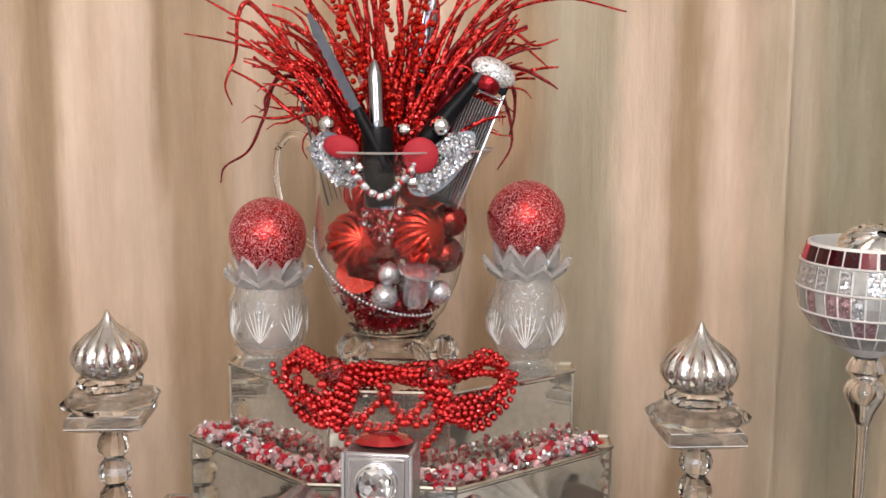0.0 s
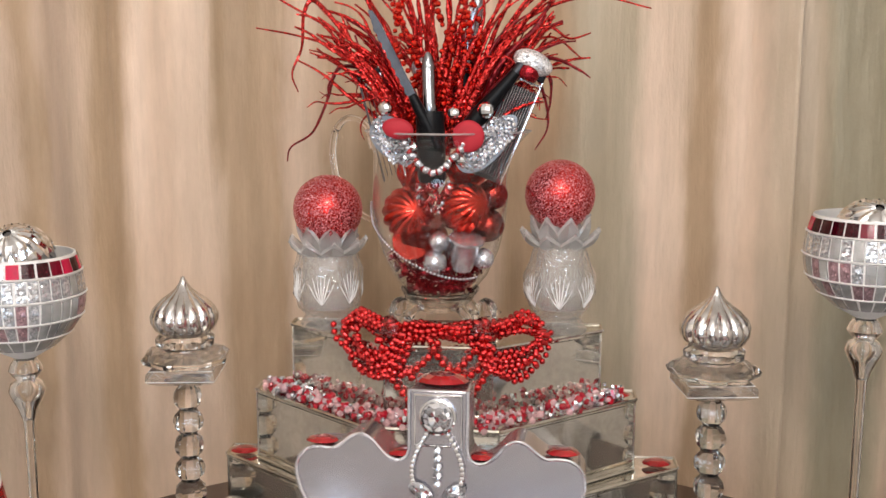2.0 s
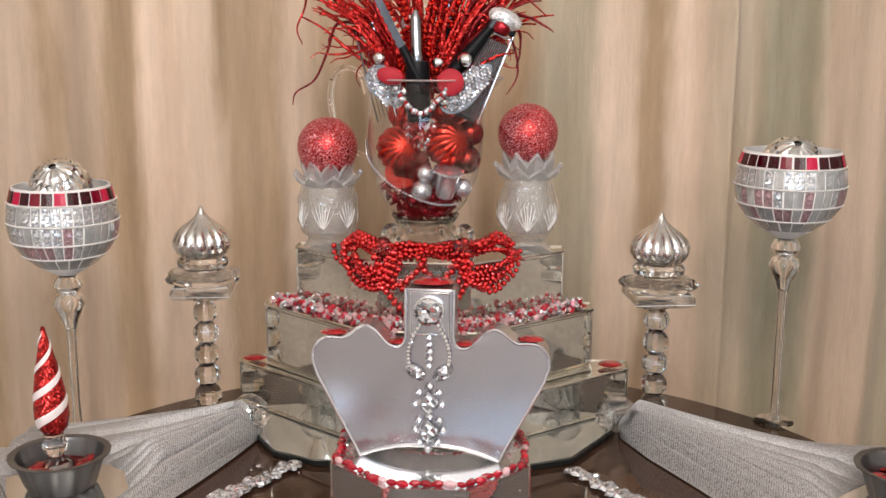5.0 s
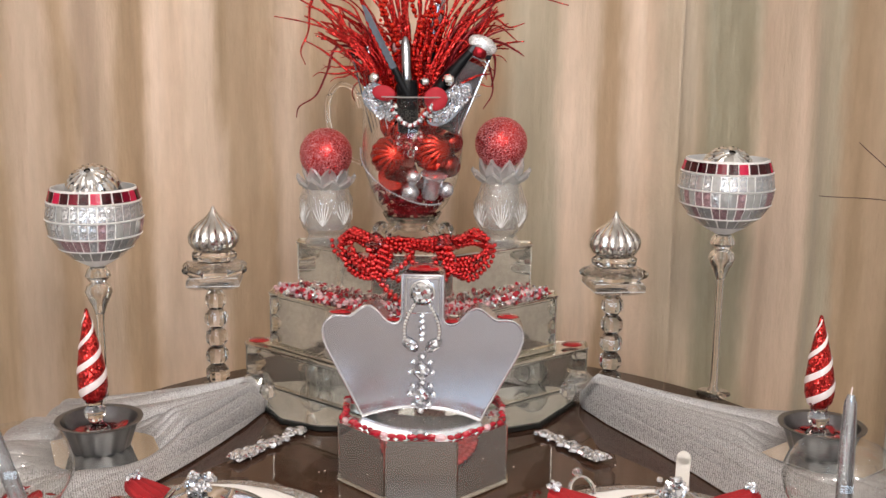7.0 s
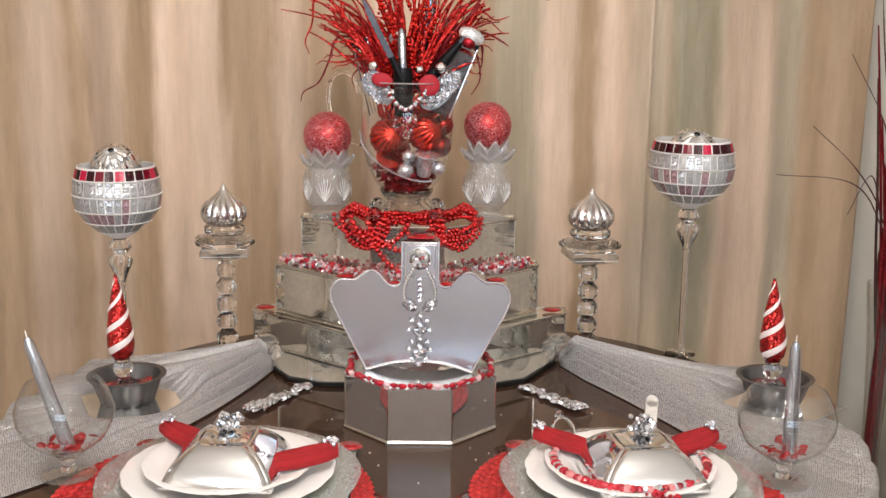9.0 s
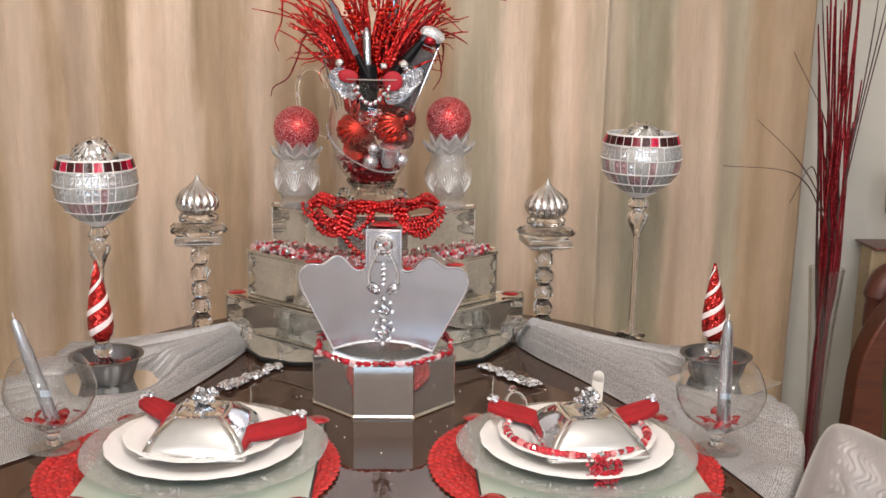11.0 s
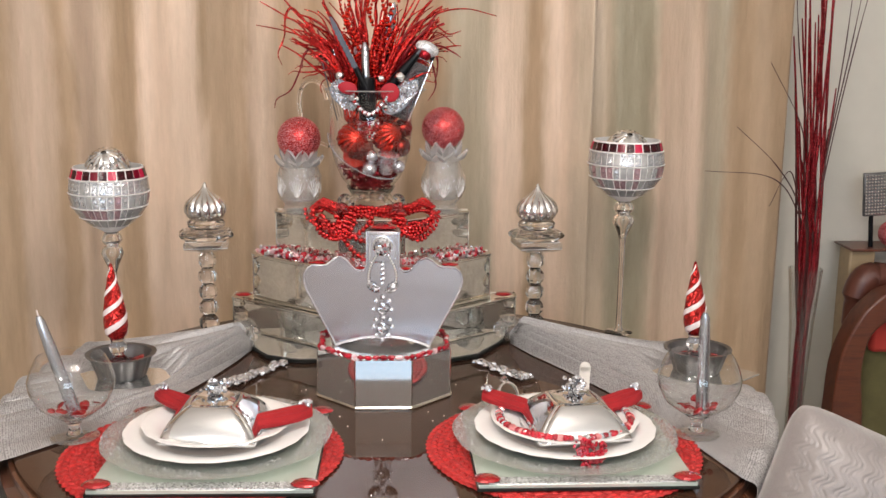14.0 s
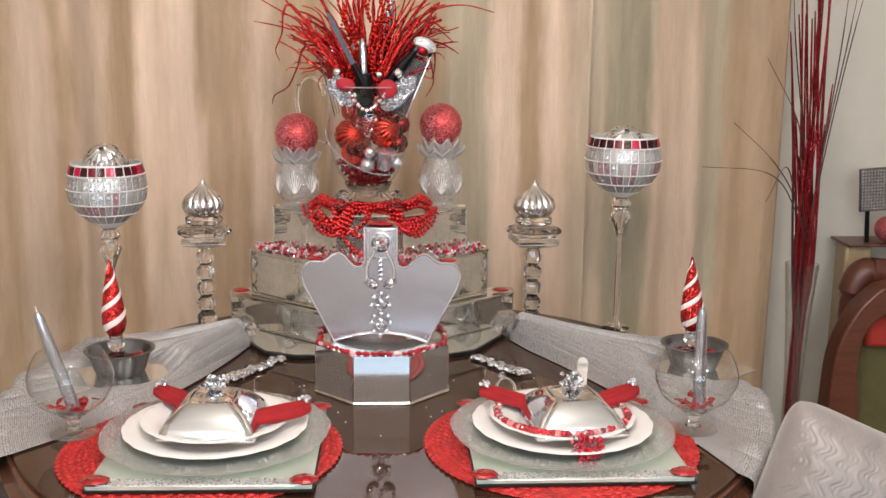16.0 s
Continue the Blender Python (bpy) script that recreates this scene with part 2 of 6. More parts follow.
GLASS = thin_glass("thin clear glass", (0.965, 0.97, 0.965), 2.1)
CUTGLASS = solid_glass("cut crystal", (0.99, 0.99, 0.99), 0.012, 1.5)
PRESSED = thin_glass("pressed glass", (0.985, 0.985, 0.985), 3.4, 0.04, 1.0, 100, 0.19)
PETAL = thin_glass("pressed glass petal", (0.985, 0.985, 0.985), 3.8, 0.03, 0.3, 60, 0.32)
# white colour that draws the glints on glass cuts and edges
GLINTLINE = surf("white line for cut-glass glints", (0.80, 0.80, 0.79), 0.12, 0.0, var=0.1, scale=60, coat=1.0)
CRYSTAL = thin_glass("faceted crystal slab", (0.96, 0.965, 0.965), 3.2, 0.02, 0.35, 45, 0.05)
GEM = solid_glass("clear gem", (0.97, 0.98, 1.0), 0.01, 1.75)
DIAMOND = glitter("foil-backed rhinestone", (0.88, 0.91, 0.98), 240, 0.05, 0.8, 1.1, 0.5)
FACET = glitter("cut foil-backed stone", (0.93, 0.95, 1.0), 130, 0.03, 0.85, 1.3, 0.4)
REDGEM = surf("red acrylic gem", (0.34, 0.008, 0.012), 0.08, 0.35, var=0.3, scale=60, coat=1.0, rvar=0.04, island=0.25)
REDFOIL = surf("red foil bauble", (0.76, 0.05, 0.03), 0.12, 1.0, var=0.15, scale=40, rvar=0.06, bump=0.1)
REDBEAD = surf("metallic red bead", (0.66, 0.035, 0.036), 0.13, 0.92, var=0.15, scale=50, rvar=0.08, island=0.2, coat=0.5)
REDGLIT = glitter("red glitter", (0.74, 0.045, 0.04), 420, 0.2, 0.85, 1.0, 0.45)
SILVGLIT = glitter("silver glitter", (0.86, 0.86, 0.87), 520, 0.22, 0.55, 0.7, 0.4)
TILEGLIT = glitter("glitter glass tile", (0.70, 0.73, 0.77), 420, 0.2, 0.7, 0.6, 0.5)
# rose tint: red reflected from the table, put into some tiles' colour
TILEREFLECT = glitter("glitter glass tile with red reflection", (0.52, 0.34, 0.37), 420, 0.2, 0.6, 0.6, 0.5)
TILESMOOTH = surf("silver glass tile", (0.50, 0.51, 0.51), 0.16, 0.55, var=0.25, scale=90, coat=0.4)
TILERED = surf("ruby glass tile", (0.035, 0.001, 0.004), 0.08, 0.0, var=0.4, scale=40, coat=0.0, rvar=0.03)
TILEBRIGHT = surf("bright ruby glass tile", (0.50, 0.006, 0.05), 0.15, 0.0, var=0.3, scale=60, coat=0.0, rvar=0.03)
TILEWINE = surf("wine glass tile", (0.15, 0.003, 0.015), 0.1, 0.0, var=0.4, scale=40, coat=0.0, rvar=0.03)
GROUT = surf("white grout", (0.78, 0.77, 0.75), 0.7, var=0.06, scale=40, bump=0.3, bscale=300)
MATTERED = surf("matte red flock", (0.36, 0.008, 0.020), 0.7, var=0.12, scale=60, bump=0.2, bscale=900)
REDCLOTH = surf("red napkin cotton", (0.28, 0.007, 0.01), 0.9, var=0.2, scale=30, bump=0.5, bscale=500)
REDWEAVE = surf("woven red straw", (0.42, 0.018, 0.017), 0.55, var=0.25, scale=70, bump=0.5, bscale=500, island=0.2)
BLACK = surf("black plastic", (0.006, 0.006, 0.007), 0.35, var=0.2, scale=30, ior=1.22)
WINE = surf("dark wine foil", (0.26, 0.010, 0.016), 0.25, 0.8, var=0.5, scale=90, bump=0.6, bscale=180)
COPPER = surf("copper red foil", (0.26, 0.03, 0.022), 0.25, 1.0, var=0.25, scale=40)
PEARL = surf("silver pearl", (0.62, 0.62, 0.66), 0.22, 0.75, var=0.08, scale=40, coat=0.5)
CHINA = surf("white porcelain", (0.82, 0.81, 0.795), 0.12, var=0.02, scale=10, coat=0.6, rvar=0.04)
CHARGER = thin_glass("glitter-flecked glass", (0.92, 0.95, 0.91), 2.2, 0.12, 0.6, 260, 0.2)
FROST = surf("pale green frosted mirror", (0.60, 0.67, 0.60), 0.2, 0.5, var=0.06, scale=6, rvar=0.06)
STEEL = surf("dark polished steel", (0.30, 0.31, 0.335), 0.16, 1.0, var=0.25, scale=60)
MATTBLACK = surf("matte black plastic", (0.012, 0.012, 0.013), 0.75, var=0.2, scale=30)
BLADE = surf("dark blade steel", (0.07, 0.072, 0.08), 0.42, 1.0, var=0.25, scale=60)
TEETH = surf("smoky comb acrylic", (0.06, 0.06, 0.064), 0.3, 0.4, var=0.35, scale=160, rvar=0.1)
WHITEWAX = surf("white twist stripe", (0.82, 0.74, 0.72), 0.3, var=0.06, scale=60, coat=0.6)
SILVWAX = surf("silver taper wax", (0.52, 0.54, 0.58), 0.24, 0.9, var=0.1, scale=30)
PINKCHIP = solid_glass("pink crystal chip", (1.0, 0.68, 0.71), 0.03, 1.5, clear=0.62)
REDCHIP = surf("red crystal chip", (0.34, 0.008, 0.02), 0.08, var=0.35, scale=90, coat=1.0, island=0.3)
QUILT = surf("quilted grey-beige satin", (0.225, 0.20, 0.19), 0.33, var=0.08, scale=25, sheen=0.4, bump=0.2, bscale=500)
STICKRED = glitter("glittered red reed", (0.24, 0.008, 0.014), 420, 0.3, 0.5, 0.6, 0.35)
STICKDARK = surf("dark reed", (0.06, 0.018, 0.016), 0.5, var=0.3, scale=100)
OLIVE = surf("olive upholstery", (0.10, 0.088, 0.03), 0.85, var=0.2, scale=30, bump=0.4, bscale=500, sheen=0.2)
REDFAB = surf("red seat cloth", (0.38, 0.03, 0.02), 0.8, var=0.15, scale=30, bump=0.3, bscale=600)


def scarf_mat():
    m, nt, p = node_mat("silver mesh knit")
    b = noise_node(nt, 60.0, (1, 1, 1), 3.0)
    g = nt.nodes.new("ShaderNodeTexCoord")
    mp = nt.nodes.new("ShaderNodeMapping")
    mp.inputs["Scale"].default_value = (1, 1, 1)
    nt.links.new(g.outputs["UV"], mp.inputs[0])
    w = nt.nodes.new("ShaderNodeTexVoronoi")
    w.inputs["Scale"].default_value = 1.0
    w.inputs["Randomness"].default_value = 0.35
    nt.links.new(mp.outputs[0], w.inputs["Vector"])
    r = ramp(nt, w.outputs["Distance"], [(0.1, (0.68, 0.665, 0.665)), (0.40, (0.48, 0.47, 0.47)), (0.64, (0.16, 0.152, 0.148))])
    mx = nt.nodes.new("ShaderNodeMix")
    mx.data_type, mx.blend_type = "RGBA", "MULTIPLY"
    mx.inputs[0].default_value = 0.12
    nt.links.new(r.outputs[0], mx.inputs[6])
    nt.links.new(b.outputs["Fac"], mx.inputs[7])
    nt.links.new(mx.outputs[2], p.inputs["Base Color"])
    p.inputs["Roughness"].default_value, p.inputs["Metallic"].default_value = 0.42, 0.3
    p.inputs["Sheen Weight"].default_value = 0.1
    bp = nt.nodes.new("ShaderNodeBump")
    bp.invert = True
    bp.inputs["Strength"].default_value, bp.inputs["Distance"].default_value = 0.3, 0.002
    nt.links.new(w.outputs["Distance"], bp.inputs["Height"])
    nt.links.new(bp.outputs[0], p.inputs["Normal"])
    return m


SCARF = scarf_mat()


# ---- geometry helpers: a shape is (vertices, faces) ----
def moved(g, m):
    return [tuple(m @ Vector(v)) for v in g[0]], g[1]


def joined(*gs):
    V, F = [], []
    for v, f in gs:
        k = len(V)
        V.extend(v)
        F.extend([tuple(i + k for i in q) for q in f])
    return V, F


def lathe(profile, n=32, flute=None):
    """Turn (radius, height) pairs about z; flute(angle, radius, height) may reshape the radius."""
    V, F, rings = [], [], []
    for r, z in profile:
        if r < 1e-6:
            rings.append([len(V)])
            V.append((0, 0, z))
        else:
            rings.append(list(range(len(V), len(V) + n)))
            for i in range(n):
                a = 2 * math.pi * i / n
                q = flute(a, r, z) if flute else r
                V.append((q * math.cos(a), q * math.sin(a), z))
    for a, b in zip(rings, rings[1:]):
        for i in range(n):
            j = (i + 1) % n
            if len(a) == 1 and len(b) == 1:
                continue
            if len(a) == 1:
                F.append((a[0], b[j], b[i]))
            elif len(b) == 1:
                F.append((a[i], a[j], b[0]))
            else:
                F.append((a[i], a[j], b[j], b[i]))
    return V, F


def ball(r, n=20, k=12, sx=1.0, sy=1.0, sz=1.0):
    g = lathe([(r * math.sin(math.pi * i / k), -r * math.cos(math.pi * i / k)) for i in range(k + 1)], n)
    return [(x * sx, y * sy, z * sz) for x, y, z in g[0]], g[1]


def box(sx, sy, sz, cx=0, cy=0, cz=0):
    V = [(cx + a * sx / 2, cy + b * sy / 2, cz + c * sz / 2) for a in (-1, 1) for b in (-1, 1) for c in (-1, 1)]
    return V, [(0, 1, 3, 2), (4, 6, 7, 5), (0, 4, 5, 1), (2, 3, 7, 6), (0, 2, 6, 4), (1, 5, 7, 3)]


def prism(poly, z0, z1):
    """Upright prism on a counter-clockwise outline."""
    n = len(poly)
    V = [(x, y, z0) for x, y in poly] + [(x, y, z1) for x, y in poly]
    F = [tuple(range(n - 1, -1, -1)), tuple(range(n, 2 * n))]
    F += [(i, (i + 1) % n, n + (i + 1) % n, n + i) for i in range(n)]
    return V, F


def tube(pts, rad, n=7):
    pts = [Vector(p) for p in pts]
    V, F = [], []
    up = Vector((0.31, 0.2, 0.93)).normalized()
    for i, p in enumerate(pts):
        d = (pts[min(i + 1, len(pts) - 1)] - pts[max(i - 1, 0)]).normalized()
        if abs(d.dot(up)) > 0.97:
            up = Vector((1, 0.1, 0)).normalized()
        a = d.cross(up).normalized()
        b = d.cross(a)
        r = rad[i] if isinstance(rad, (list, tuple)) else rad
        for j in range(n):
            t = 2 * math.pi * j / n
            V.append(tuple(p + a * (r * math.cos(t)) + b * (r * math.sin(t))))
    for i in range(len(pts) - 1):
        for j in range(n):
            k = (j + 1) % n
            F.append((i * n + j, i * n + k, (i + 1) * n + k, (i + 1) * n + j))
    F.append(tuple(range(n - 1, -1, -1)))
    F.append(tuple(range((len(pts) - 1) * n, len(pts) * n)))
    return V, F


def smooth_line(pts, k=6):
    """Catmull-Rom through the points."""
    P = [Vector(p) for p in pts]
    P = [P[0] * 2 - P[1]] + P + [P[-1] * 2 - P[-2]]
    out = []
    for i in range(1, len(P) - 2):
        for s in range(k):
            t = s / k
            a, b, c, d = P[i - 1], P[i], P[i + 1], P[i + 2]
            out.append(0.5 * (2 * b + (c - a) * t + (2 * a - 5 * b + 4 * c - d) * t * t + (3 * b - a - 3 * c + d) * t ** 3))
    out.append(P[-2])
    return out


def gem_shape(r, h, n=8, oval=1.0):
    """Faceted stone: table, crown, girdle and point, lying on z = 0."""
    g = lathe([(0, 0), (r * 0.75, h * 0.1), (r, h * 0.35), (r * 0.82, h * 0.68), (r * 0.5, h * 0.93), (r * 0.18, h), (0, h)], n)
    return [(x * oval, y, z) for x, y, z in g[0]], g[1]


def facet_ball(r, n=8, k=5):
    return ball(r, n, k)


def mesh_of(name, g, mat, smooth=True, angle=40):
    me = bpy.data.meshes.new(name)
    me.from_pydata(g[0], [], g[1])
    me.materials.append(mat)
    if smooth:
        me.polygons.foreach_set("use_smooth", [True] * len(me.polygons))
        me.set_sharp_from_angle(angle=radians(angle))
    me.update()
    return me


def part(name, g, mat, parent, label="", at=None, smooth=True, angle=40, bevel=0.0, kind=""):
    """One mesh object under a thing or a part. g may be a mesh that is shared."""
    me = g if isinstance(g, bpy.types.Mesh) else mesh_of(name, g, mat, smooth, angle)
    ob = new(name, me)
    ob.parent = parent
    if at is not None:
        ob.matrix_local = at
    if bevel:
        b = ob.modifiers.new("bevel", "BEVEL")
        b.width, b.segments, b.limit_method = bevel, 2, "ANGLE"
    return tagged(ob, label, kind=kind)


def thing(name, label, category, m=None, group="", kind=""):
    ob = tagged(new(name), label, category, group, kind)
    if m is not None:
        ob.matrix_world = m
    return ob


def solo(name, g, mat, label, category, m=None, group="", kind="", smooth=True, angle=40, bevel=0.0):
    ob = part(name, g, mat, None, "", m, smooth, angle, bevel)
    return tagged(ob, label, category, group, kind)


rng = random.Random(7)

# ---- room ----
X0, X1, Y0, Y1, ZC = -1.9, 2.6, -3.2, 1.86, 2.45
solo("floor", box(X1 - X0 + 0.4, Y1 - Y0 + 0.4, 0.1, (X0 + X1) / 2, (Y0 + Y1) / 2, -0.05), FLOOR, "unseen floor, pale grey-beige for the reflections", "floor", kind="structure", smooth=False)
solo("ceiling", box(X1 - X0 + 0.4, Y1 - Y0 + 0.4, 0.1, (X0 + X1) / 2, (Y0 + Y1) / 2, ZC + 0.05), CEIL, "plain white painted ceiling", "ceiling", kind="structure", smooth=False)
solo("wall_north", box(X1 - X0, 0.1, ZC, (X0 + X1) / 2, Y1 + 0.05, ZC / 2), PAINT, "off-white painted wall behind the curtains", "wall", kind="structure", smooth=False)
solo("wall_south", joined(box(-0.8 - X0, 0.1, ZC, (X0 - 0.8) / 2, Y0 - 0.05, ZC / 2), box(X1 - 1.0, 0.1, ZC, (X1 + 1.0) / 2, Y0 - 0.05, ZC / 2), box(1.8, 0.1, 0.95, 0.1, Y0 - 0.05, 0.475), box(1.8, 0.1, ZC - 2.05, 0.1, Y0 - 0.05, (ZC + 2.05) / 2)), WALLTONE, "taupe painted wall with a window opening", "wall", kind="structure", smooth=False)
solo("wall_west", box(0.1, Y1 - Y0 + 0.2, ZC, X0 - 0.05, (Y0 + Y1) / 2, ZC / 2), WALLTONE, "taupe painted wall", "wall", kind="structure", smooth=False)
solo("wall_east", box(0.1, Y1 - Y0 + 0.2, ZC, X1 + 0.05, (Y0 + Y1) / 2, ZC / 2), WALLTONE, "taupe painted wall", "wall", kind="structure", smooth=False)


def curtain(xa, xb, y, seed, cloth):
    """Full-length panel in soft uneven folds."""
    r = random.Random(seed)
    nx, nz = int((xb - xa) * 150), 40
    ph = [r.uniform(0, 6.3) for _ in range(8)]
    V, F = [], []
    for j in range(nz + 1):
        z = 0.02 + 2.36 * j / nz
        for i in range(nx + 1):
            x = xa + (xb - xa) * i / nx
            w = x + 0.012 * math.sin(2.1 * z + ph[0]) + 0.008 * math.sin(5 * z + 3 * x + ph[1])
            d = 0.022 * math.sin(2 * math.pi * w / 0.36 + ph[2] + 0.8 * math.sin(4 * w + ph[3])) + 0.010 * math.sin(2 * math.pi * w / 0.15 + ph[4] + math.sin(9 * w))
            d += 0.003 * math.sin(2 * math.pi * w / 0.06 + ph[5] + 1.5 * z) * (0.5 + 0.5 * math.sin(3 * z + 7 * x))
            V.append((x, y + d, z))
    for j in range(nz):
        for i in range(nx):
            a = j * (nx + 1) + i
            F.append((a, a + 1, a + nx + 2, a + nx + 1))
    ob = solo("curtain", (V, F), cloth, "crinkled tan and beige striped satin curtain, drawn shut", "curtain", group="curtains", angle=180)
    s = ob.modifiers.new("thickness", "SOLIDIFY")
    s.thickness = 0.002
    return ob


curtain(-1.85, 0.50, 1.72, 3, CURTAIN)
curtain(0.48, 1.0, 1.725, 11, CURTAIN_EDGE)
rod = thing("curtain_rod", "dark metal curtain rod above the window", "curtain rod", pose(-0.35, 1.72, 2.4))
part("pole", tube([(-1.5, 0, 0), (1.6, 0, 0)], 0.012, 12), PEWTER, rod)
for sx in (-1.5, 1.6):
    part("end_knob", ball(0.025), PEWTER, rod, at=pose(sx, 0, 0))

# ---- table ----
TX, TY, TR, TZ = 0.004, 0.905, 0.648, 0.75
table = thing("dining_table", "round dark-stained wooden dining table with a glossy glass top", "table", pose(TX, TY, 0))
part("tabletop", lathe([(0, 0.742), (TR - 0.012, 0.742), (TR - 0.006, 0.744), (TR - 0.006, 0.7485), (TR - 0.009, TZ), (TR - 0.0092, TZ), (TR - 0.02, TZ), (0, TZ)], 128), TOPGLASS, table, "glossy glass-covered top")
part("moulded_edge", lathe([(TR - 0.15, 0.69), (TR - 0.03, 0.69), (TR - 0.004, 0.697), (TR + 0.012, 0.706), (TR + 0.014, 0.718), (TR + 0.002, 0.728), (TR + 0.001, 0.741), (TR - 0.005, 0.7415), (TR - 0.15, 0.7415), (TR - 0.15, 0.69)], 128), WOOD, table)
part("apron", lathe([(TR - 0.12, 0.60), (TR - 0.095, 0.60), (TR - 0.095, 0.6895), (TR - 0.12, 0.6895), (TR - 0.12, 0.60)], 96), WOOD, table)
part("pedestal", lathe([(0.0, 0.06), (0.13, 0.06), (0.15, 0.12), (0.09, 0.2), (0.07, 0.32), (0.1, 0.45), (0.12, 0.55), (0.08, 0.62), (0.2, 0.69), (0, 0.69)], 40), WOOD, table)
for i in range(4):
    a = math.pi / 4 + i * math.pi / 2
    part("foot", tube(smooth_line([(0.08 * math.cos(a), 0.08 * math.sin(a), 0.2), (0.28 * math.cos(a), 0.28 * math.sin(a), 0.13), (0.42 * math.cos(a), 0.42 * math.sin(a), 0.035)]), 0.035, 10), WOOD, table)


# ---- stepped mirrored risers ----
def riser(half, front, yc, yf, yb, z0, z1, xc, label):
    """Mirror-clad half-octagon box: narrow front panel, two slanting sides."""
    P = [(-front, yf), (front, yf), (half, yc), (half, yb), (-half, yb), (-half, yc)]
    r = thing("mirrored_riser", label, "display riser", pose(xc, 0, z0), group="stepped risers")
    h = z1 - z0
    part("top_panel", prism([(x * 0.995, y + 0.001) for x, y in P], h - 0.006, h), MIRROR, r, "aged mirror top")
    for i in range(6):
        a, b = Vector((*P[i], 0)), Vector((*P[(i + 1) % 6], 0))
        d = (b - a).normalized()
        n = Vector((d.y, -d.x, 0))
        q = [a, b, b - n * 0.004, a - n * 0.004]
        part("side_panel", prism([(v.x, v.y) for v in q], 0.002, h - 0.0065), MIRROR, r, "aged mirror side", smooth=False)
        e = n * 0.0012
        part("edge_trim", tube([a + e + Vector((0, 0, h)), b + e + Vector((0, 0, h))], 0.0026, 6), TRIM, r)
        part("corner_trim", tube([a + Vector((0, 0, 0.001)), a + Vector((0, 0, h))], 0.0018, 6), TRIM, r)
        part("base_trim", tube([a + e + Vector((0, 0, 0.003)), b + e + Vector((0, 0, 0.003))], 0.0022, 6), TRIM, r)
    return r


CX = -0.035
plate = thing("mirror_slab", "black-edged mirror slab under the stepped risers", "mirror", pose(CX, 0, TZ))
BP = [(-0.15, 1.098), (0.15, 1.098), (0.215, 1.128), (0.285, 1.24), (0.285, 1.37), (-0.285, 1.37), (-0.285, 1.24), (-0.215, 1.128)]
part("slab", prism(BP, 0.0005, 0.009), DARKMIRROR, plate, "black edge", bevel=0.001)
part("mirror_face", prism([(x * 0.985, 1.234 + (y - 1.234) * 0.985) for x, y in BP], 0.009, 0.0105), CLEARMIRROR, plate)
Z1, Z2, Z3 = 0.829, 0.928, 1.02
riser(0.310, 0.095, 1.33, 1.16, 1.365, TZ + 0.0105, Z1, CX + 0.002, "low wide aged-mirror riser, the bottom step of the display")
riser(0.256, 0.080, 1.315, 1.168, 1.352, Z1, Z2, CX - 0.004, "middle aged-mirror riser with a crystal chip border")
riser(0.207, 0.067, 1.318, 1.210, 1.348, Z2, Z3, CX - 0.002, "small top aged-mirror riser carrying a glass pitcher")

RED_OVAL = mesh_of("red_gem", gem_shape(0.016, 0.008, 12, 1.25), REDGEM, False)


def red_gem(x, y, z, rz=0, s=1.0, label="oval faceted red acrylic gem"):
    ob = tagged(new("red_gem", RED_OVAL), label, "gem", "red gems")
    ob.matrix_world = pose(x, y, z, 0, 0, rz) @ Matrix.Diagonal((s, s, s, 1))
    return ob


for sx in (-1, 1):
    red_gem(CX + sx * 0.285, 1.332, Z1 + 0.003, 0, 1.0, "oval red gem on the corner of the low riser")
    red_gem(CX - 0.004 + sx * 0.232, 1.318, Z2 + 0.003, 0, 0.9, "oval red gem on the corner of the middle riser")

# crystal chip garland along the middle riser's front edges
path = smooth_line([(CX - 0.242, 1.318, Z2), (CX - 0.17, 1.255, Z2), (CX - 0.085, 1.186, Z2), (CX, 1.180, Z2), (CX + 0.08, 1.186, Z2), (CX + 0.165, 1.255, Z2), (CX + 0.232, 1.318, Z2)], 60)
gar = thing("chip_garland", "red and clear crystal chip garland along the riser", "garland")
CHIPS = {}
groups = {"clear_chip_mix": (PINKCHIP, []), "red_chip_mix": (REDCHIP, []), "glass_chip_mix": (DIAMOND, [])}
for i in range(760):
    p = path[rng.randrange(len(path))]
    key = rng.choices(list(groups), (3.4, 3.8, 2.6))[0]
    s = rng.uniform(0.0024, 0.0052)
    off = Vector((rng.gauss(0, 0.006), rng.gauss(0.004, 0.009), rng.uniform(0.003, 0.016)))
    g = facet_ball(s, 6, 4) if rng.random() < 0.75 else box(s * 1.2, s * 0.9, s * 1.7)
    if i < 300:
        if (key, i % 5) not in CHIPS:
            CHIPS[key, i % 5] = mesh_of("chip", facet_ball(0.0028 + 0.0006 * (i % 5), 6, 4) if i % 5 else lathe([(0, -0.006), (0.0035, -0.003), (0.004, 0.003), (0, 0.006)], 6), groups[key][0], False)
        part("chip", CHIPS[key, i % 5], None, gar, at=Matrix.Translation(p + off) @ pose(0, 0, 0, rng.uniform(0, 360), rng.uniform(0, 360), rng.uniform(0, 360)))
        continue
    groups[key][1].append(moved(g, Matrix.Translation(p + off) @ pose(0, 0, 0, rng.uniform(0, 360), rng.uniform(0, 360), rng.uniform(0, 360))))
for k, (mt, gs) in groups.items():
    part(k, joined(*gs), mt, gar, smooth=False, kind="stuff")


# red bead garland heaped on the top riser
BEADS = {}


